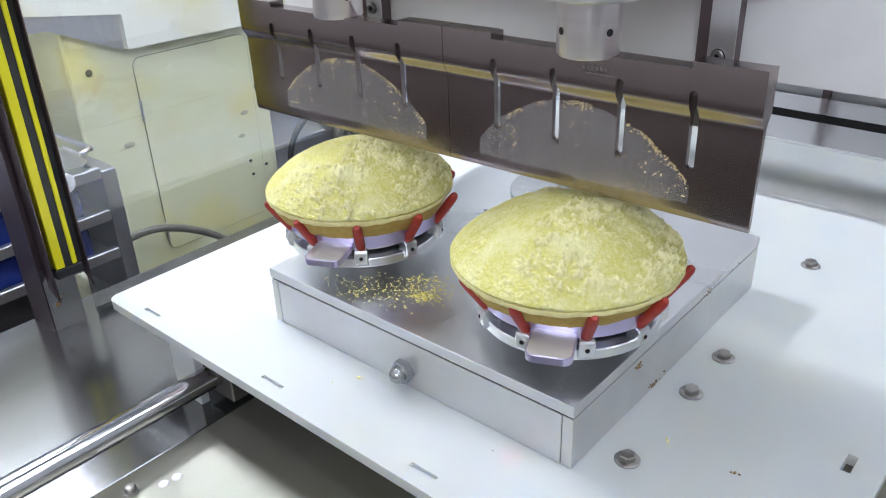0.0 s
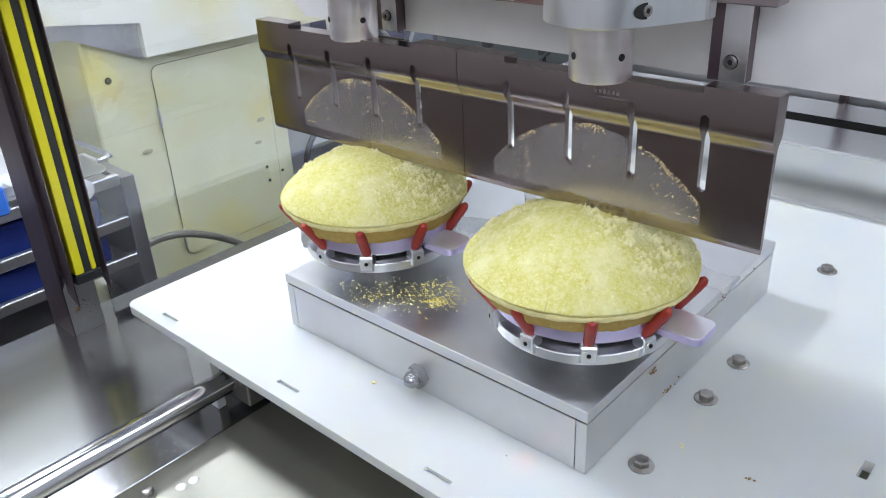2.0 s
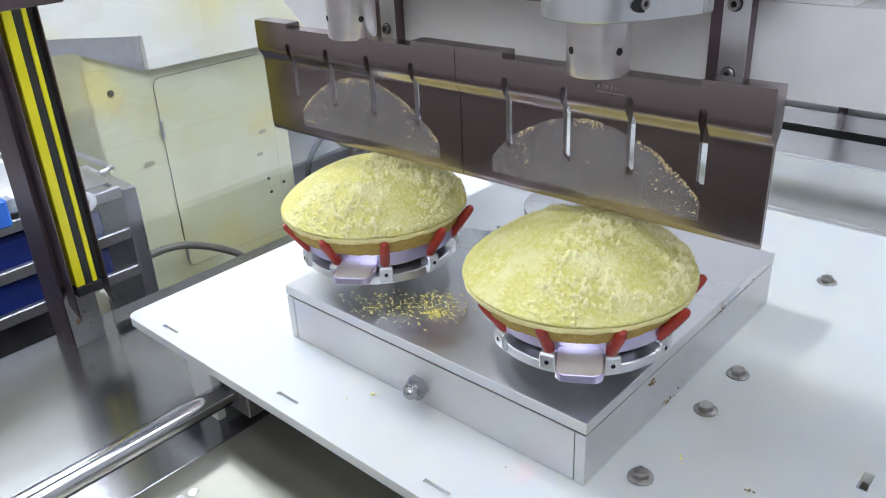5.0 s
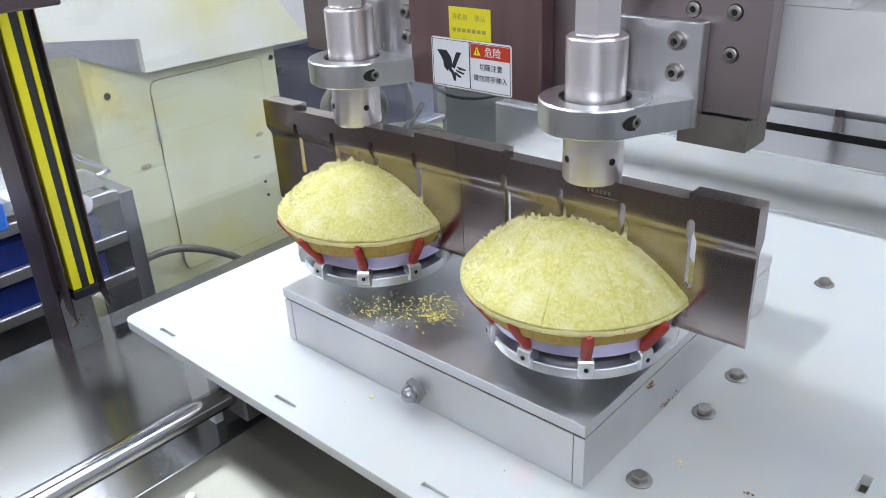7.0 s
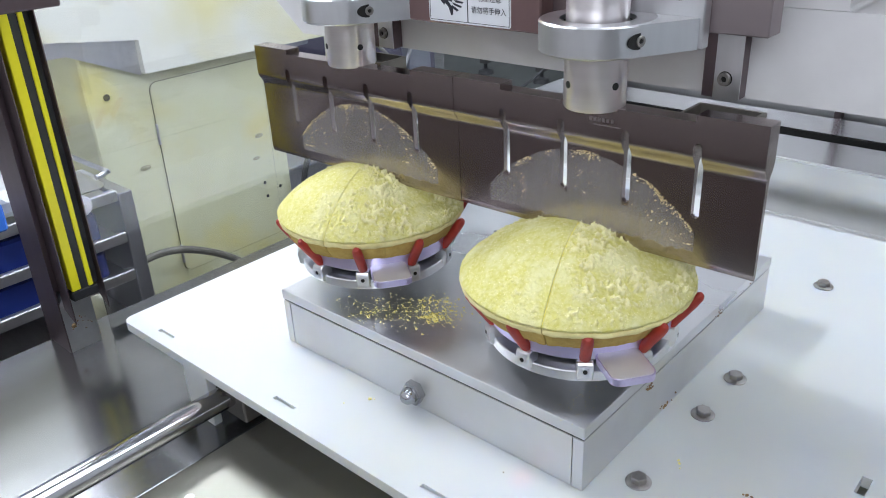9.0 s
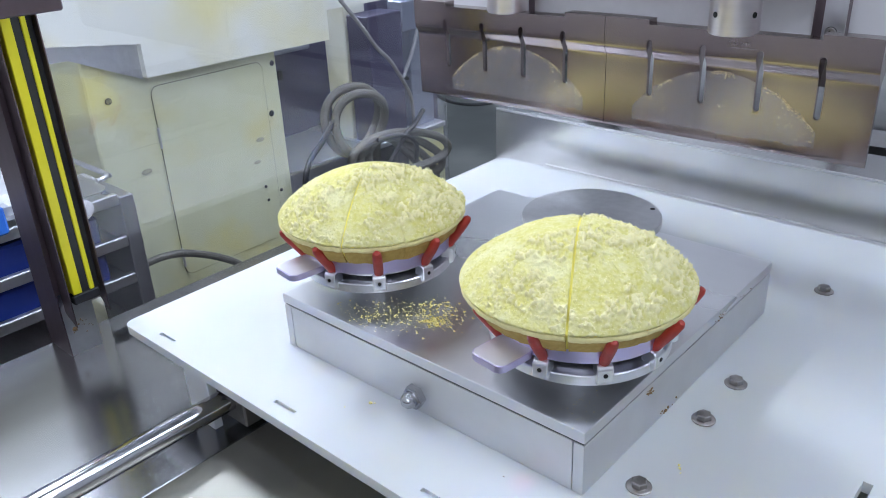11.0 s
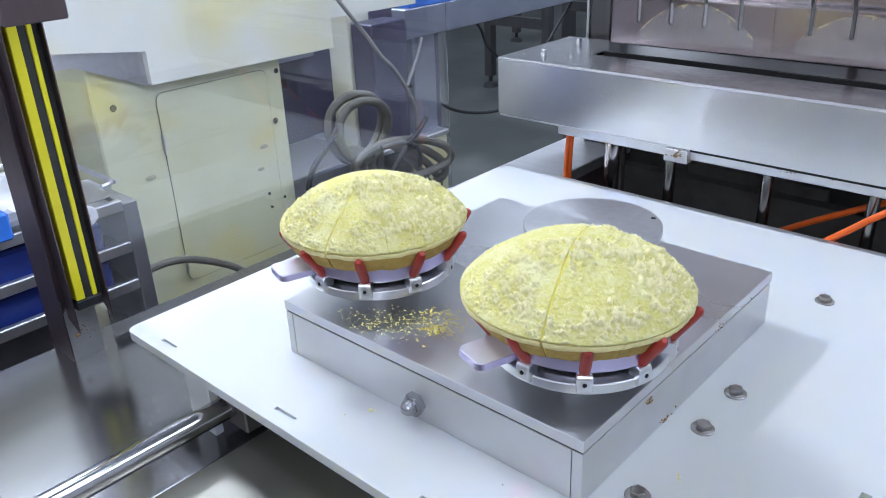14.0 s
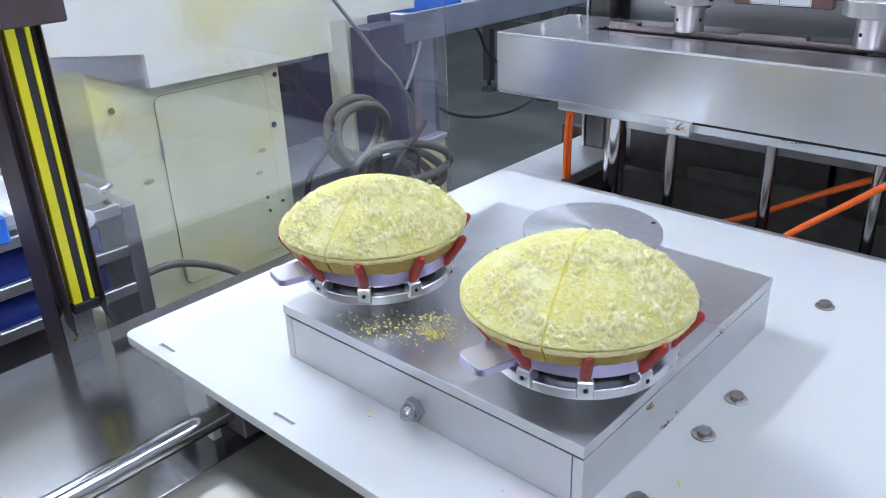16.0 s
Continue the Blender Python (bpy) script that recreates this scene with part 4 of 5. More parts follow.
def blade(x0, x1):
    """A wide slotted titanium blade: thick block above, thin cutting edge below."""
    mid = (x0 + x1) / 2 + (0.0022 if x0 > 0 else -0.0012)
    slots = [mid + s * 0.0645 for s in (-1.5, -0.5, 0.5, 1.5)]
    xs = sorted([x0, x1, x0 + 0.056, x0 + 0.061, x1 - 0.061, x1 - 0.056] + [s + d for s in slots for d in (-0.0036, -0.0022, 0.0022, 0.0036)])
    zs = [0.2205, 0.2235, 0.227, 0.2645, 0.266, 0.3, 0.307, 0.309, 0.311, 0.3125, 0.314, 0.3155, 0.317, 0.3185, 0.3205, 0.3225, 0.3275, 0.3305, 0.332, 0.345, 0.3485, 0.3495, 0.355]

    def solid(i, j):
        x, zz = (xs[i] + xs[i + 1]) / 2, (zs[j] + zs[j + 1]) / 2
        for s in slots:
            if abs(x - s) < 0.0036 and 0.266 < zz < 0.3305:
                return False
            if abs(x - s) < 0.0022 and 0.2645 < zz < 0.332:
                return False
        if x0 + 0.058 < x < x1 - 0.058 and zz > 0.349:
            return False
        return True
    half = ([0.2205, 0.2235, 0.227, 0.307, 0.309, 0.311, 0.314, 0.317, 0.3185, 0.3205, 0.3225, 0.355],
            [0.0007, 0.0021, 0.0025, 0.003, 0.0032, 0.0039, 0.0058, 0.0079, 0.0087, 0.0093, 0.0095, 0.0096])
    bm = cells(xs, zs, solid, lambda z: 0.105 - float(np.interp(z, *half)), lambda z: 0.105 + float(np.interp(z, *half)))
    return brushed(part("blade", askew(bm), TITAN, head, "polished titanium blade with four slots and dried crumbs"))


def blade_film(b, cx, seed, mid):
    """Dried cream and crumbs on a blade's face, in the outline of the cake that it has cut."""
    rnd = random.Random(seed)

    def top(x):
        u = min(abs(x - cx) / 0.108, 1)
        return 0.25 + 0.054 * max(0.0, 1 - u ** 2) ** 0.9 + 0.002 * noise.noise(Vector((x * 90, seed, 0)))

    slots = [mid + s * 0.0645 for s in (-1.5, -0.5, 0.5, 1.5)]
    bm = bmesh.new()
    n, rows = 432, []
    for i in range(n + 1):
        x = cx - 0.108 + 0.216 * i / n
        lo, hi = 0.2335 + 0.003 * noise.noise(Vector((x * 160, 3, seed))), top(x)
        rows.append([bm.verts.new((x, 0.1017 + 0.0001 * noise.noise(Vector((x * 300, k, seed))), lo + (hi - lo) * k / 16)) for k in range(17)])
    for a, c in zip(rows, rows[1:]):
        for k in range(16):
            if any(abs((a[k].co.x + c[k].co.x) / 2 - s) < 0.0039 for s in slots) and c[k + 1].co.z > 0.2645:
                continue
            bm.faces.new((a[k], c[k], c[k + 1], a[k + 1]))
    bmesh.ops.delete(bm, geom=[v for v in bm.verts if not v.link_faces], context="VERTS")
    bmesh.ops.solidify(bm, geom=bm.faces[:], thickness=0.0002)
    part("dried_film", askew(bm), SMEAR, b, "streaky dried cream film")
    places = []
    for k in range(1500):
        x = cx + 0.106 * (rnd.random() * 2 - 1)
        drop = abs(rnd.gauss(0.0, 0.0026)) if rnd.random() < 0.78 else rnd.random() * 0.04
        if noise.noise(Vector((x * 45, seed, 7))) + 0.2 < rnd.random() * 0.5:
            continue
        zz = max(top(x) - drop, 0.24)
        if any(abs(x - s) < 0.0048 for s in slots) and zz > 0.262:
            continue
        places.append((x, 0.1015, zz, 0.0002 + 0.0007 * rnd.random() ** 2.2))
    tagged(part("stuck_coat", askew(crumb_pile(places, rnd)), STUCK, b, "crumbs stuck along the film", smooth=False), kind="stuff")
    part("cream_line", askew(box(cx - 0.0003, cx + 0.0003, 0.101, 0.1015, 0.224, 0.275)), SMEAR, b)


def engraved_mark(b, x0):
    """A faint maker's mark on a blade's thick upper face, as plain bars."""
    for k in range(6):
        part("mark_bar", askew(box(x0 + 0.0042 * k, x0 + 0.0042 * k + 0.0026, 0.0952, 0.09545, 0.336, 0.3392)), PLATE_STEEL, b, smooth=False)
    part("mark_bar", askew(box(x0 + 0.004, x0 + 0.03, 0.0952, 0.09545, 0.3328, 0.3333)), PLATE_STEEL, b, smooth=False)


BLADES = [blade(-0.1095, 0.1984), blade(0.1992, 0.5065)]
for b, x in zip(BLADES, CENTRES):
    blade_film(b, x, 1 + x, 0.0433 if x < 0.2 else 0.3551)
engraved_mark(BLADES[1], 0.352)
for b in (-0.1095 + 0.1539, 0.1992 + 0.1537):
    horn(b)

# ---- wash tank ----
rng0 = random.Random(11)
tank = thing("wash_tank", (0.2, 0.9, -0.045), "brushed stainless wash tank with a long slot", "tank")
TX0, TX1, TY0, TY1, TB, TT = -0.283, 0.72, 0.77, 1.025, -0.044, 0.0705
bm = cells([TX0, -0.138, 0.56, TX1], [TY0, 0.886, 0.93, TY1], lambda i, j: not (i == 1 and j == 1), lambda z: TT - 0.002, lambda z: TT)
for v in bm.verts:
    v.co = (v.co.x, v.co.z, v.co.y)
brushed(part("top_sheet", bm, LID_STEEL, tank, "brushed stainless lid with a long slot", smooth=False))
brushed(part("front_sheet", box(TX0, TX1, TY0, TY0 + 0.002, TB, TT - 0.0022, 0.0005), TANK_STEEL, tank))
part("folded_edge", rod(0.0024, TX0, TX1, (0, TY0 + 0.0018, TT - 0.002), 16, None, "x"), ALU, tank, "bright folded top edge")
# Black strip painted in for the shadow line under the tank.
part("under_tank_shade", box(0.135, 0.7, TY0 + 0.0025, TY0 + 0.012, TB - 0.0044, TB - 0.0005), VOID, tank)
part("rear_sheet", box(TX0, TX1, TY1 - 0.002, TY1, TB, TT - 0.0022, 0.0005), STEEL, tank)
part("side_sheet", box(TX0, TX0 + 0.002, TY0 + 0.0022, TY1 - 0.0022, TB, TT - 0.0022), STEEL, tank)
part("side_sheet", box(TX1 - 0.002, TX1, TY0 + 0.0022, TY1 - 0.0022, TB, TT - 0.0022), STEEL, tank)
# Black sheets put the slot's inner shade into colour.
part("slot_shade", box(-0.14, 0.562, 0.884, 0.886, -0.02, TT - 0.0022), VOID, tank)
part("slot_shade", box(-0.14, 0.562, 0.93, 0.932, -0.02, TT - 0.0022), VOID, tank)
part("trough_floor", box(-0.15, 0.6, 0.88, 0.99, -0.03, -0.028), VOID, tank)
part("underside", box(TX0 + 0.003, TX1 - 0.003, TY0 + 0.003, TY1 - 0.003, TB - 0.004, TB - 0.001), STEEL, tank)
part("carrier_bar", box(-0.145, 0.7, TY0 + 0.012, TY0 + 0.05, TB - 0.022, TB - 0.0045, 0.001), ALU, tank, "aluminium carrier bar")
for x, y in ((-0.215, 0.83), (-0.215, 0.955)):
    part("cap_nut", lathe([(0, TT), (0.006, TT), (0.006, TT + 0.006), (0.0035, TT + 0.0062), (0.0035, TT + 0.0085), (0.006, TT + 0.009), (0.005, TT + 0.0125), (0, TT + 0.013)], (x, y, 0), 16), ALU, tank, "small steel cap nut")
part("cylinder", rod(0.021, -0.24, TB - 0.006, (-0.066, 0.87, 0), 36), SHAFT_STEEL, tank, "thick chromed lift cylinder")
for x in (0.086, 0.262, 0.428, 0.58):
    part("guide_rod", rod(0.0095, -0.24, TB - 0.0225, (x, 0.805, 0), 24), ROD_STEEL, tank, "slim steel guide rod")
part("latch", box(0.09, 0.134, TY0 - 0.004, TY0 + 0.03, TB - 0.026, TB - 0.003, 0.001), ALU_BOX, tank, "stained aluminium latch block")
part("residue", lathe([(0, 0), (0.0035, 0), (0.002, 0.0015), (0, 0.002)], (0.112, TY0 - 0.0042, TB - 0.014), 9, None, "y"), RUST, tank)
rust = [(0.31 + 0.018 * rng0.gauss(0, 1), TY0 + 0.0112, TB - 0.008 + 0.0022 * rng0.gauss(0, 1), 0.0008 + 0.0016 * rng0.random()) for k in range(26)]
rust += [(0.112 + 0.009 * rng0.gauss(0, 1), TY0 - 0.0044, TB - 0.013 + 0.004 * rng0.gauss(0, 1), 0.0008 + 0.0014 * rng0.random()) for k in range(22)]
tagged(part("residue", crumb_pile(rust, rng0), RUST, tank, "brown burnt residue", smooth=False), kind="stuff")
part("air_hose", tube([(-0.145, 0.83, TB - 0.004), (-0.148, 0.828, -0.08), (-0.152, 0.826, -0.14), (-0.152, 0.825, -0.22)], 0.0055), ORANGE, tank, "orange air hose")
part("air_hose", tube([(-0.138, 0.835, TB - 0.004), (-0.144, 0.832, -0.09), (-0.146, 0.83, -0.15), (-0.146, 0.83, -0.22)], 0.004), ORANGE, tank)
part("air_hose", tube([(0.17, 0.862, -0.25), (0.241, 0.86, -0.212), (0.328, 0.86, -0.159), (0.422, 0.86, -0.106), (0.53, 0.86, TB - 0.0045)], 0.0055), ORANGE, tank, "orange air hose slung below the tank")
part("air_hose", tube([(0.28, 0.775, -0.24), (0.333, 0.774, -0.19), (0.397, 0.773, -0.134), (0.444, 0.773, -0.092), (0.5, 0.776, TB - 0.0045)], 0.0055), ORANGE, tank, "orange air hose slung below the tank")

# rear guard behind the tank
rear = thing("rear_guard", (0.3, 1.1, -0.05), "stainless rear guard sheet between dark posts", "guard")
part("guard_sheet", box(-0.19, 1.2, 1.12, 1.125, -0.05, 1.4), STEEL, rear, "brushed stainless guard sheet")
part("post", box(-0.255, -0.205, 1.06, 1.11, -0.05, 1.4, 0.002), POST_STEEL, rear, "square steel corner post")
part("post_edge", box(-0.262, -0.2555, 1.055, 1.11, -0.05, 1.4, 0.001), STEEL, rear)
part("inner_post", box(0.274, 0.286, 1.1, 1.1195, -0.05, 1.4), DARK_STEEL, rear)
part("latch", box(-0.25, -0.215, 1.045, 1.0598, 0.155, 0.182, 0.003), ROD_STEEL, rear, "small steel latch")
part("latch_knob", rod(0.008, 0, 0.014, (-0.225, 1.045, 0.168), 16, None, "y"), BLACK, rear)
part("corner_gap_shade", box(-0.203, -0.192, 1.1, 1.119, -0.05, 1.4), VOID, rear)

# ---- light curtain post ----
lc = thing("light_curtain_post", (-0.39, -0.1, DZ), "dark steel post carrying a yellow and black light curtain", "light curtain")
part("foot", prism([(-0.124, DZ), (-0.124, -0.022), (-0.112, -0.004), (-0.09, -0.004), (-0.079, -0.016), (-0.079, DZ)], -0.42, -0.362, None, "x"), STEEL, lc, "bare steel foot tube with rust", smooth=False)
part("post_tube", box(-0.42, -0.3648, -0.124, -0.08, -0.002, 0.75), DARK_STEEL, lc)
part("front_flange", box(-0.429, -0.3615, -0.1262, -0.1243, DZ, 0.75), DARK_STEEL, lc, "brown-tinted steel flange")
part("channel_back", box(-0.3645, -0.3625, -0.118, -0.066, -0.012, 0.75), DARK_STEEL, lc)
part("channel_side", prism([(-0.362, -0.03), (-0.334, -0.045), (-0.334, 0.75), (-0.362, 0.75)], -0.1185, -0.117), DARK_STEEL, lc, smooth=False)
part("channel_side", prism([(-0.362, -0.02), (-0.336, -0.04), (-0.336, 0.75), (-0.362, 0.75)], -0.0675, -0.066), DARK_STEEL, lc, smooth=False)
hz = -0.002
part("yellow_strip", box(-0.362, -0.345, -0.1075, -0.0945, hz, 0.75, 0.001), YELLOW, lc, "yellow housing edge")
part("window_strip", box(-0.362, -0.348, -0.0943, -0.0832, hz - 0.001, 0.75), BLACK, lc, "black sensor window")
part("yellow_strip", box(-0.362, -0.345, -0.083, -0.0765, hz, 0.75, 0.001), YELLOW, lc, "yellow housing edge")
part("housing_side", box(-0.362, -0.35, -0.0763, -0.0677, hz, 0.75), BLACK, lc)
part("end_cap", box(-0.362, -0.346, -0.109, -0.0695, hz - 0.016, hz - 0.0012, 0.002), BLACK, lc)
part("bracket", box(-0.3195, -0.2, -0.16, -0.09, 0.395, 0.47, 0.002), DARK_STEEL, lc, "brown steel bracket")
grime = [(-0.362, -0.1 + 0.008 * rng0.gauss(0, 1), -0.062 + 0.006 * rng0.gauss(0, 1), 0.0006 + 0.0014 * rng0.random()) for k in range(14)]
tagged(part("rust", crumb_pile(grime, rng0), RUST, lc, "brown rust on the foot", smooth=False), kind="stuff")
part("rust_stain", lathe([(0, 0), (0.004, 0), (0.003, 0.0006), (0, 0.0008)], (-0.362, -0.112, -0.06), 7, None, "x"), RUST, lc)

# ---- clear side guard ----
guard = thing("side_guard", (-0.36, 0.45, DZ), "clear acrylic side guard standing on the deck", "guard")
pane = part("pane", box(-0.3575, -0.355, -0.064, 0.7, DZ + 0.004, 0.9), ACRYLIC, guard, smooth=False)
pane.visible_shadow = False
haze_sheet = part("haze_film", box(-0.3548, -0.3546, -0.063, 0.699, DZ + 0.005, 0.899), HAZE, guard, "smudges and painted reflection haze on the acrylic", smooth=False)
haze_sheet.visible_shadow = False
part("foot_strip", box(-0.3648, -0.3595, -0.06, 0.6, DZ, DZ + 0.012, 0.001), DECK, guard)

# ---- background: cream machine ----
CX = -1.0
cm = thing("cream_machine", (-1.4, 0.5, -0.9), "cream painted machine cabinet with an access door", "machine")
part("body", box(-1.9, CX, 0.26, 0.766, -0.9, 0.2, 0.004), CREAM_PAINT, cm, "yellowish cream steel cabinet")
bm = prism(rounded(0.408, 0.718, -0.386, 0.094, 0.02), CX + 0.0004, CX + 0.0025, None, "x")
d = part("access_door", bm, CREAM_PAINT, cm, smooth=False)
outer, inner = rounded(0.4066, 0.7194, -0.3874, 0.0954, 0.0212), rounded(0.4079, 0.7181, -0.3861, 0.0941, 0.02)
bm = bmesh.new()
n = len(outer)
vo, vi = [bm.verts.new((CX + 0.0012, a, b)) for a, b in outer], [bm.verts.new((CX + 0.0012, a, b)) for a, b in inner]
for k in range(n):
    bm.faces.new((vo[k], vo[(k + 1) % n], vi[(k + 1) % n], vi[k]))
bmesh.ops.solidify(bm, geom=bm.faces[:], thickness=0.0008)
part("door_gap", bm, VOID, cm, smooth=False)
for zz in (0.0, -0.31):
    part("hinge", box(CX + 0.0026, CX + 0.007, 0.403, 0.409, zz - 0.05, zz, 0.001), STEEL, d)
for y, zz, r in ((0.305, 0.085, 0.008), (0.75, 0.084, 0.007), (0.729, -0.043, 0.008), (0.679, -0.232, 0.0045), (0.727, -0.256, 0.0045), (0.682, -0.271, 0.0045), (0.736, 0.165, 0.006)):
    part("plug", lathe([(0, 0.0), (r, 0.0), (r * 0.8, 0.002), (0, 0.0025)], (CX + 0.0026, y, zz), 18, None, "x"), BLACK, cm)
for y, zz, r in ((0.682, -0.102, 0.013), (0.664, -0.159, 0.011), (0.359, -0.094, 0.014)):
    bm = lathe([(0, 0.0), (r, 0.0), (r * 0.9, 0.0006), (0, 0.0008)], (0, 0, 0), 18, None, "x")
    for v in bm.verts:
        v.co = (v.co.x + CX + 0.0027, v.co.y + y, v.co.z * 0.45 + zz)
    part("stain", bm, OLIVE, cm, "dried olive stain")
hood = thing("hood_panel", (-1.0, 0.3, 0.123), "large white hood panel, stained yellow, over the cream machine", "panel")
part("panel", prism([(-0.6, 0.336), (0.3915, 0.1973), (0.3915, 0.123), (0.926, 0.116), (0.926, 0.193), (1.25, 0.189), (1.25, 0.68), (-0.6, 0.68)], CX + 0.004, CX + 0.03, None, "x"), WHITE_PAINT, hood, smooth=False)
part("steel_strip", prism([(-0.5, 0.34), (-0.5, 0.205), (0.235, 0.188), (0.391, 0.118), (0.391, 0.22)], CX + 0.0032, CX + 0.012, None, "x"), STEEL, hood, "scratched bare steel strip")
cord = thing("power_cord", (-0.9, 0.35, -0.4), "grey power cord across the cabinet front", "cord")
part("cord", tube([(-0.93, 0.2, -0.3), (-0.92, 0.3, -0.275), (-0.92, 0.4, -0.3), (-0.92, 0.52, -0.38), (-0.92, 0.6, -0.5)], 0.009), CABLE, cord)

# columns, beam, boxes behind
col = thing("white_column", (-1.147, 1.138, -0.9), "white square steel column", "column")
part("column", box(-1.194, -1.1, 1.094, 1.182, -0.9, 0.22, 0.003), WHITE_PAINT, col)
col = thing("violet_column", (-1.2, 1.2, -0.9), "dark violet-grey steel column", "column")
part("column", box(-1.09, -1.0, 1.096, 1.232, -0.9, 0.146, 0.003), PURPLE, col)
col = thing("grey_column", (-1.06, 1.34, -0.9), "grey steel column under the conveyor beam", "column")
part("column", box(-1.1, -1.03, 1.29, 1.39, -0.9, 0.0815, 0.003), BLUE_GREY, col)
part("flange", box(-1.1, -1.05, 1.391, 1.43, -0.9, 0.0815, 0.002), PURPLE, col)
slab = thing("steel_cover", (-1.16, 0.93, -0.9), "low grey steel cover beside the cabinet", "cover")
part("body", box(-1.3, -1.03, 0.78, 1.083, -0.9, -0.24, 0.004), COVER_STEEL, slab)
part("top", box(-1.305, -1.025, 0.778, 1.084, -0.2395, -0.23, 0.002), COVER_STEEL, slab)
dk = thing("dark_cabinet", (-1.35, 0.9, -0.9), "dark violet-grey cabinet behind the column", "cabinet")
part("body", box(-1.6, -1.31, 0.77, 1.5, -0.9, 0.21, 0.003), PURPLE, dk)
part("ledge", box(-1.309, -1.26, 0.78, 1.09, 0.035, 0.06, 0.003), BLUE_GREY, dk)
part("handle", box(-1.309, -1.29, 0.98, 1.0, -0.05, -0.02, 0.003), BLACK, dk)
cb = thing("conveyor_beam", (-1.1, 2.2, 0.1), "blue-grey steel conveyor beam", "beam")
part("beam", box(-1.06, -1.0, 1.235, 6.0, 0.082, 0.17, 0.003), BLUE_GREY, cb)
part("strut", tube([(-1.0, 1.3, 0.0815), (-1.0, 1.265, 0.01), (-1.0, 1.225, -0.05)], 0.006), ALU, cb)
part("film_roll", box(-1.1, -1.002, 1.26, 1.5, 0.1702, 0.24, 0.003), BLUE_PALE, cb)
bx = thing("control_box", (-1.2, 1.3, -0.9), "low cream box with a steel lid beside the column", "box")
part("body", box(-1.32, -1.0, 1.09, 1.4, -0.9, -0.245, 0.004), CREAM_PAINT, bx)
part("lid", box(-1.325, -0.995, 1.085, 1.405, -0.2445, -0.228, 0.003), STEEL, bx, "bent stainless lid")
coil = thing("cable_coil", (-0.92, 1.02, -0.4), "coiled thick grey cable hung on the column", "cable coil")
rng = random.Random(5)
for k in range(2):
    pts = []
    for i in range(15):
        a = 2 * math.pi * i / 13 + 0.6
        pts.append((-0.95 + 0.027 * k + 0.012 * math.sin(2 * a), 0.965 + 0.006 * k + (0.1 - 0.009 * k) * math.cos(a), -0.112 - 0.008 * k + (0.094 - 0.008 * k) * math.sin(a)))
    part("loop", tube(pts, 0.0125), CABLE, coil, "thick grey cable loop")
for k in range(4):
    pts = []
    for i in range(15):
        a = 2 * math.pi * i / 13 + 0.4 * k
        pts.append((-0.9 - 0.02 * k + 0.015 * math.cos(2 * a), 1.09 + 0.02 * k + (0.2 - 0.03 * k) * math.cos(a), -0.235 - 0.03 * k + (0.06 + 0.012 * k) * math.sin(a) - (0.03 + 0.02 * k) * math.cos(a)))
    part("loop", tube(pts, 0.0125), CABLE, coil, "thick grey cable loop")
part("loose_end", tube([(-0.93, 0.89, -0.08), (-0.93, 0.834, -0.134), (-0.93, 0.78, -0.18), (-0.93, 0.756, -0.25), (-0.93, 0.75, -0.4)], 0.008), BLACK, coil)
part("tie", tube([(-0.87, 1.02, -0.24), (-0.86, 1.079, -0.17), (-0.88, 1.14, -0.155), (-0.9, 1.2, -0.13)], 0.007), BLACK, coil)
part("tie", tube([(-0.87, 0.98, -0.16), (-0.86, 1.06, -0.165), (-0.86, 1.12, -0.2), (-0.88, 1.14, -0.26)], 0.007), BLACK, coil)
wire = thing("hanging_wire", (-0.95, 1.0, 0.1), "thin grey wire hanging past the columns", "wire")
part("wire", tube([(-0.93, 0.87, 0.31), (-0.93, 0.912, 0.254), (-0.93, 1.009, 0.14), (-0.93, 1.06, 0.075), (-0.93, 1.108, 0.029), (-0.94, 1.165, -0.043), (-0.985, 1.24, -0.12), (-0.99, 1.25, -0.228)], 0.0055), PALE_CABLE, wire)
wire = thing("floor_cable", (-1.0, 1.6, -0.2), "black cable sagging towards the conveyor", "wire")
part("wire", tube([(-1.03, 1.24, -0.05), (-1.07, 1.38, -0.117), (-1.1, 1.55, -0.215), (-1.1, 1.744, -0.267), (-1.1, 1.97, -0.272), (-1.1, 2.2, -0.2), (-1.08, 2.42, -0.06), (-1.04, 2.55, 0.0818)], 0.006), BLACK, wire)

wire = thing("crossing_cable", (-1.1, 1.66, 0.08), "thin black cable slung from the conveyor beam", "wire")
part("wire", tube([(-1.06, 1.62, 0.0818), (-1.08, 1.68, 0.04), (-1.1, 1.74, -0.03), (-1.1, 1.82, -0.09), (-1.1, 1.93, -0.135), (-1.09, 2.05, -0.1), (-1.05, 2.2, 0.0818)], 0.005), BLACK, wire)


def conveyor_stand(x, y, s):
    st = thing("conveyor_stand", (x, y, -0.9), "grey steel conveyor stand with levelling feet", "stand", "far conveyor stands")
    for dx in (-0.25 * s, 0.25 * s):
        leg = part("leg", box(x + dx - 0.03, x + dx + 0.03, y - 0.03, y + 0.03, -0.82, 0.05), POST_STEEL, st)
        part("foot", lathe([(0, -0.9), (0.06, -0.9), (0.05, -0.87), (0.015, -0.86), (0.015, -0.8), (0, -0.8)], (x + dx, y, 0), 16), BLACK, leg)
    part("cross_bar", box(x - 0.25 * s, x + 0.25 * s, y - 0.025, y + 0.025, -0.45, -0.38), POST_STEEL, st)
    part("top_beam", box(x - 0.35 * s, x + 0.35 * s, y - 0.06, y + 0.06, 0.05, 0.15), POST_STEEL, st)


conveyor_stand(-2.75, 4.1, 1.0)
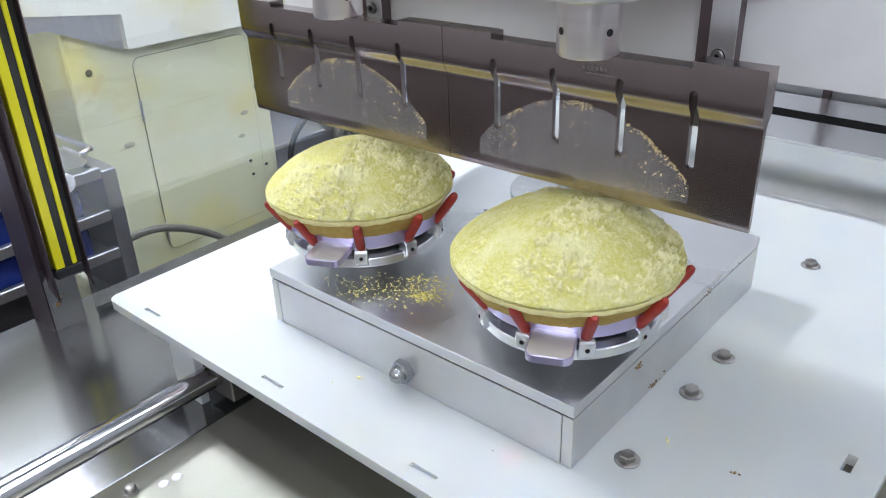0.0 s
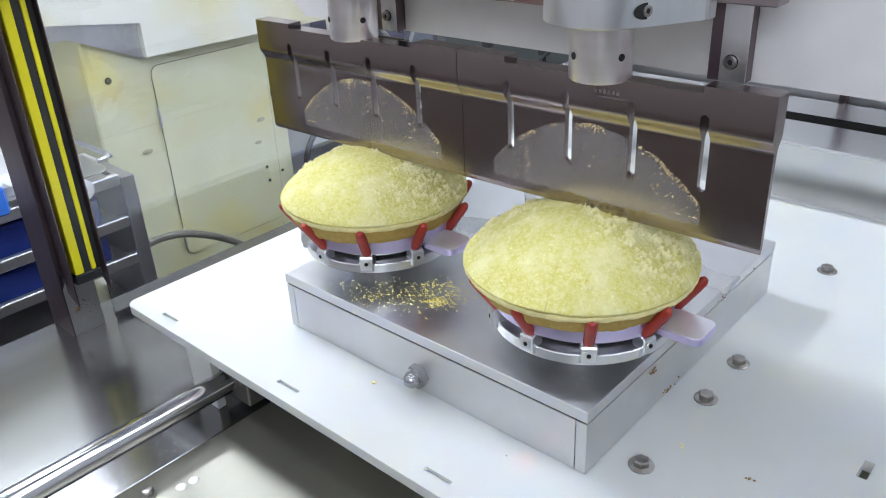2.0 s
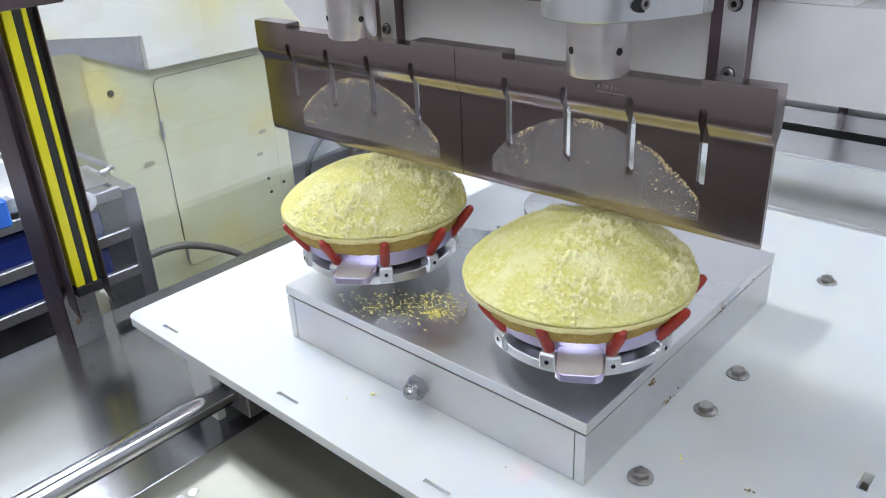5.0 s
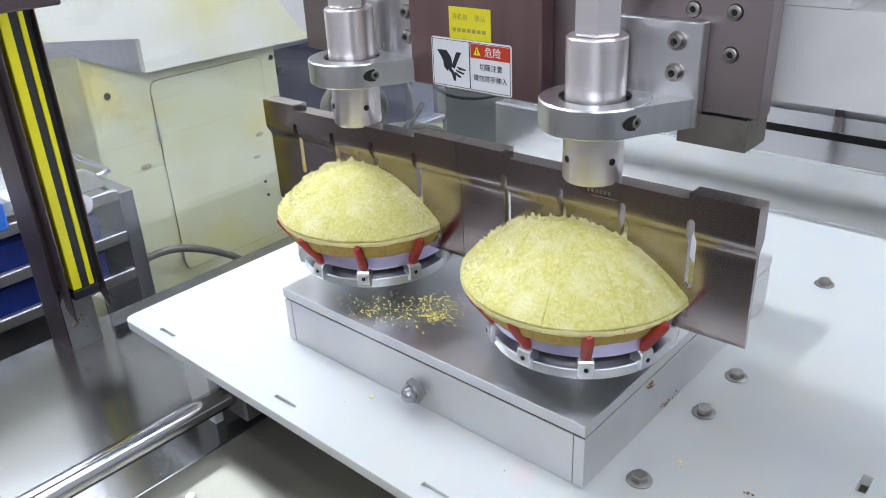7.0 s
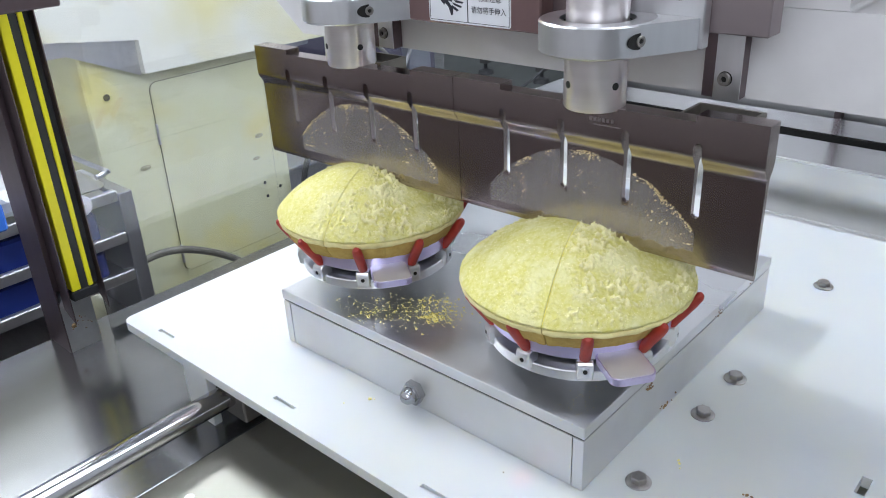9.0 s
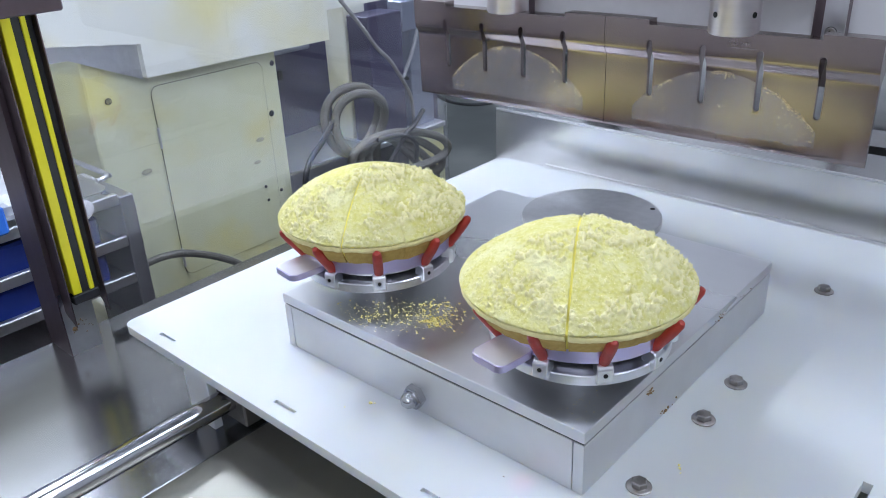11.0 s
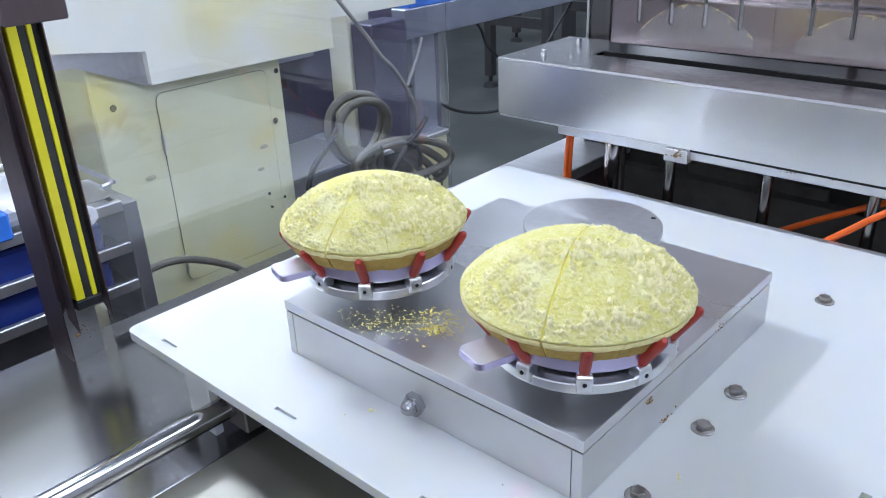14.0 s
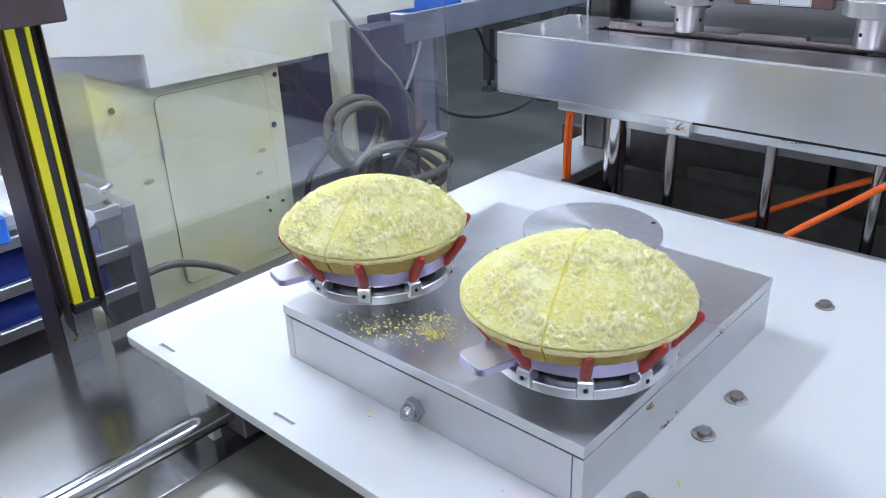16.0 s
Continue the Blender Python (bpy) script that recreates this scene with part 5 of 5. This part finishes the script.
conveyor_stand(-2.6, 4.9, 1.1)
conveyor_stand(-3.6, 5.6, 1.2)

# ---- tray rack ----
rack = thing("tray_rack", (-0.75, 0.0, -0.9), "stainless tray rack holding blue crates", "rack")
part("side_sheet", box(-0.9, -0.7, 0.146, 0.175, -0.9, -0.02, 0.002), RACK_STEEL, rack, "bent stainless side sheet")
for zz in (-0.034, -0.12, -0.2, -0.3):
    part("shelf_rail", box(-0.715, -0.7, -0.6, 0.1455, zz, zz + 0.022, 0.002), STEEL, rack)
    part("shelf", box(-1.0, -0.716, -0.6, 0.1455, zz + 0.002, zz + 0.006), STEEL, rack)
part("roller", lathe([(0, 0), (0.0195, 0), (0.0195, 0.004), (0.017, 0.005), (0.006, 0.005), (0.006, 0.0035), (0, 0.0035)], (-0.6998, 0.074, -0.02), 28, None, "x"), LABEL_WHITE, rack, "white plastic roller disc")
part("roller_pin", rod(0.0045, 0.0036, 0.007, (-0.6998, 0.074, -0.02), 14, None, "x"), BOLT, rack)
part("back_sheet", box(-0.999, -0.995, -0.6, 0.1455, -0.9, -0.04), DARK_STEEL, rack)
for zz in (-0.112, -0.192):
    cr = thing("blue_crate", (-0.85, -0.2, zz), "blue plastic crate on the rack shelf", "crate", "rack crates")
    part("crate", box(-0.98, -0.73, -0.5, 0.11, zz, zz + 0.06, 0.006), BLUE, cr)
tray = thing("sheet_tray", (-0.85, 0.0, -0.025), "shallow steel tray on top of the rack", "tray")
bm = prism(rounded(-0.99, -0.71, -0.45, 0.14, 0.03), -0.004, -0.002, None, "z")
part("tray_base", bm, ALU, tray, smooth=False)
part("rim", tube([(a, b, 0.022) for a, b in rounded(-0.995, -0.705, -0.455, 0.145, 0.03)], 0.005), ALU, tray)
cl = thing("white_cloth", (-0.85, -0.1, -0.002), "crumpled white cloth on the tray", "cloth")
bm = bmesh.new()
bmesh.ops.create_icosphere(bm, subdivisions=4, radius=0.09)
for v in bm.verts:
    f = 1 + 0.35 * noise.noise(v.co * 22) + 0.2 * noise.noise(v.co * 50)
    v.co = Vector((-0.82 + v.co.x * f, -0.055 + v.co.y * f * 1.1, -0.002 + max(v.co.z * f * 0.8, 0)))
part("cloth", bm, CLOTH, cl)
bf = thing("blue_film", (-0.75, -0.12, 0.0), "bright blue plastic film on the tray", "film")
part("film", box(-0.73, -0.695, -0.2, -0.055, -0.02, 0.03, 0.004), BLUE_PALE, bf)

# ---- crumbs on the housing ----
spots = []
for k in range(760):
    u = rng.gauss(0, 1)
    x, y = 0.155 + 0.03 * u + 0.012 * rng.gauss(0, 1), 0.055 + 0.019 * rng.gauss(0, 1) + 0.017 * u
    if 0.01 < x < 0.4 and 0.004 < y < 0.2:
        spots.append((x, y, H, 0.0003 + 0.0011 * rng.random() ** 3))
for cx0, cy0, spread, n in ((0.162, 0.087, 0.005, 30), (0.174, 0.096, 0.005, 30), (0.2, 0.068, 0.005, 34), (0.192, 0.055, 0.005, 40), (0.18, 0.082, 0.013, 50), (0.127, 0.02, 0.003, 10), (0.149, 0.031, 0.003, 6)):
    for k in range(n):
        spots.append((cx0 + spread * rng.gauss(0, 1), cy0 + spread * rng.gauss(0, 1), H, 0.0004 + 0.0012 * rng.random() ** 2))
for k in range(24):
    spots.append((0.188 + 0.005 * rng.gauss(0, 1), 0.062 + 0.004 * rng.gauss(0, 1), H, 0.0016 + 0.0018 * rng.random()))
for k in range(40):
    spots.append((0.395 + 0.008 * rng.gauss(0, 1), 0.03 + 0.015 * rng.gauss(0, 1), H, 0.0002 + 0.0003 * rng.random()))
solo("fallen_crumbs", crumb_pile(spots, rng), CRUMB, "scattered yellow cake crumbs on the housing", "crumbs", "stuff", smooth=False)

# residue and specks
stains = []
for y, zz, n, spread in ((0.118, 0.046, 16, 0.006), (0.275, 0.059, 10, 0.008), (0.16, 0.003, 14, 0.012), (0.34, 0.062, 6, 0.01)):
    for k in range(n):
        stains.append((W - 0.0006, y + rng.gauss(0, spread), max(0.001, zz + rng.gauss(0, 0.002)), 0.0006 + 0.0012 * rng.random()))
solo("dried_residue", crumb_pile(stains, rng), RUST, "brown dried residue on the housing side", "residue", "stuff", smooth=False)
bits = [(0.167, -0.023, 0, 0.0022), (0.171, -0.02, 0, 0.0012), (0.471, 0.088, 0, 0.002), (0.468, 0.092, 0, 0.0013), (0.474, 0.083, 0, 0.001), (0.15, -0.045, 0, 0.001)]
solo("board_crumbs", crumb_pile(bits, rng), CRUMB, "a few yellow crumbs on the white board", "crumbs", "stuff", smooth=False)
specks = [(0.536, 0.087, 0, 0.0019), (0.54, 0.0875, 0, 0.0017), (0.533, 0.0862, 0, 0.0013), (0.349, -0.024, 0, 0.0008), (0.346, 0.012, 0.0005, 0.0006)]
solo("dark_specks", crumb_pile(specks, rng), RUST, "dark specks of dirt on the white board", "dirt", "stuff", smooth=False)
part("corner_bolt", lathe([(0, 0), (0.0085, 0), (0.0085, 0.0015), (0.0062, 0.002), (0.0062, 0.007), (0.005, 0.0085), (0, 0.009)], (0.019, -0.228, DZ + 0.003), 24), BOLT, bed, "steel cap bolt, a dark reflection put into its colour")
for x, y in ((0.036, -0.199), (0.038, -0.184)):
    part("rivet", lathe([(0, 0), (0.006, 0), (0.005, 0.0012), (0.003, 0.0013), (0.002, 0.0006), (0, 0.0006)], (x, y, DZ + 0.003), 20), STEEL, bed)


def motions():
    """All that moves: the head and its beam, the tank, the turning holders, the cakes and their slices."""
    rise = [(0, 0), (1.1, -0.001), (1.2, -0.014), (1.3, -0.036), (1.4, -0.075), (1.5, -0.09), (1.6, -0.092), (1.7, -0.091),
            (1.8, -0.079), (1.9, -0.049), (2.0, -0.015), (2.1, 0), (3.5, 0), (3.6, -0.009), (3.7, -0.022), (3.8, -0.065),
            (3.9, -0.09), (4.0, -0.094), (4.1, -0.094), (4.2, -0.088), (4.3, -0.058), (4.4, -0.024), (4.5, -0.002), (4.6, 0),
            (6.4, -0.001), (6.5, -0.005), (6.6, -0.024), (6.7, -0.066), (6.8, -0.092), (6.9, -0.093), (7.1, -0.092), (7.2, -0.06),
            (7.3, -0.03), (7.4, -0.001), (7.5, 0), (8.9, 0), (9.0, -0.025), (9.1, -0.049), (9.2, -0.086), (9.3, -0.093),
            (9.5, -0.093), (9.6, -0.08), (9.7, -0.05), (9.8, -0.016), (9.9, 0), (10.4, 0), (11.3, -0.006), (14.2, -0.006),
            (14.6, -0.026), (15.0, -0.052), (15.2, -0.066), (15.5, -0.08), (15.8, -0.088), (16.0, -0.09)]
    back = [(0, 0), (10.0, 0), (10.15, 0.012), (10.3, 0.05), (11.3, 0.376), (11.8, 0.541), (12.4, 0.735), (12.55, 0.78), (12.7, 0.806), (12.8, 0.811), (16.0, 0.811)]
    tank_rise = [(0, 0), (13.3, 0.002), (13.4, 0.01), (13.5, 0.024), (13.6, 0.046), (13.7, 0.073), (13.8, 0.096), (13.9, 0.112),
                 (14.0, 0.122), (14.1, 0.146), (14.2, 0.163), (14.4, 0.176), (14.5, 0.178), (16.0, 0.179)]
    index = [(0, 1.68), (0.1, 1.86), (0.2, 2.08), (0.3, 2.29), (0.4, 2.51), (0.5, 2.74), (0.6, 2.97), (0.7, 3.2), (0.8, 3.42),
             (0.9, 3.5), (2.35, 3.5), (2.5, 3.28), (2.6, 3.05), (2.7, 2.82), (2.8, 2.58), (2.9, 2.35), (3.0, 2.12), (3.1, 1.9),
             (3.2, 1.67), (3.3, 1.53), (3.4, 1.5), (4.75, 1.5), (4.85, 1.62), (5.4, 2.92), (6.05, 4.4), (6.15, 4.5), (7.7, 4.5),
             (7.8, 4.34), (7.9, 4.12), (8.0, 3.88), (8.1, 3.65), (8.2, 3.42), (8.3, 3.18), (8.4, 2.95), (8.5, 2.72), (8.6, 2.54),
             (8.7, 2.5), (10.2, 2.5), (10.3, 2.38), (11.05, 0.62), (11.15, 0.5), (16.0, 0.5)]

    def at(rows, t):
        return float(np.interp(t, [r[0] for r in rows], [r[1] for r in rows]))
    times = sorted({r[0] for r in rise} | {r[0] for r in back})
    walk(head, [(t, Matrix.Translation(ORIGIN[head] + Vector((0, at(back, t), at(rise, t))))) for t in times])
    walk(gantry, [(t, Matrix.Translation(ORIGIN[gantry] + Vector((0, y, 0)))) for t, y in back])
    walk(tank, [(t, Matrix.Translation(ORIGIN[tank] + Vector((0, 0, zz)))) for t, zz in tank_rise])
    for h, (c, slices), x, (sx, sy) in zip(HOLDERS, CAKES, CENTRES, CAKE_SHIFT):
        turn = [(t, -126 + PITCH * p) for t, p in index]
        walk(h, [(t, pose(x, CY, H, 0, 0, a)) for t, a in turn])
        walk(c, [(t, pose(x + sx, CY + sy, 0, 0, 0, a)) for t, a in turn])
        for k, s in enumerate(slices):
            mid = radians(PITCH * (k + 0.5))
            stamps = [0.0]
            for _, t, _ in CUTS:
                if t > 0:
                    stamps += [t - 0.12, t + 0.08]
            rows = []
            for t in stamps + [16.0]:
                off = Vector((0, 0, 0))
                for a, tc, gap in CUTS:
                    nrm = Vector((-math.sin(radians(a)), math.cos(radians(a)), 0))
                    sign = 1 if nrm.dot(Vector((math.cos(mid), math.sin(mid), 0))) > 0 else -1
                    if t > tc:
                        later = any(tc < other < t for _, other, _ in CUTS)
                        off += nrm * sign * (0.00015 if later else gap)
                rows.append((t, Matrix.Translation(off)))
            walk(s, rows)


motions()
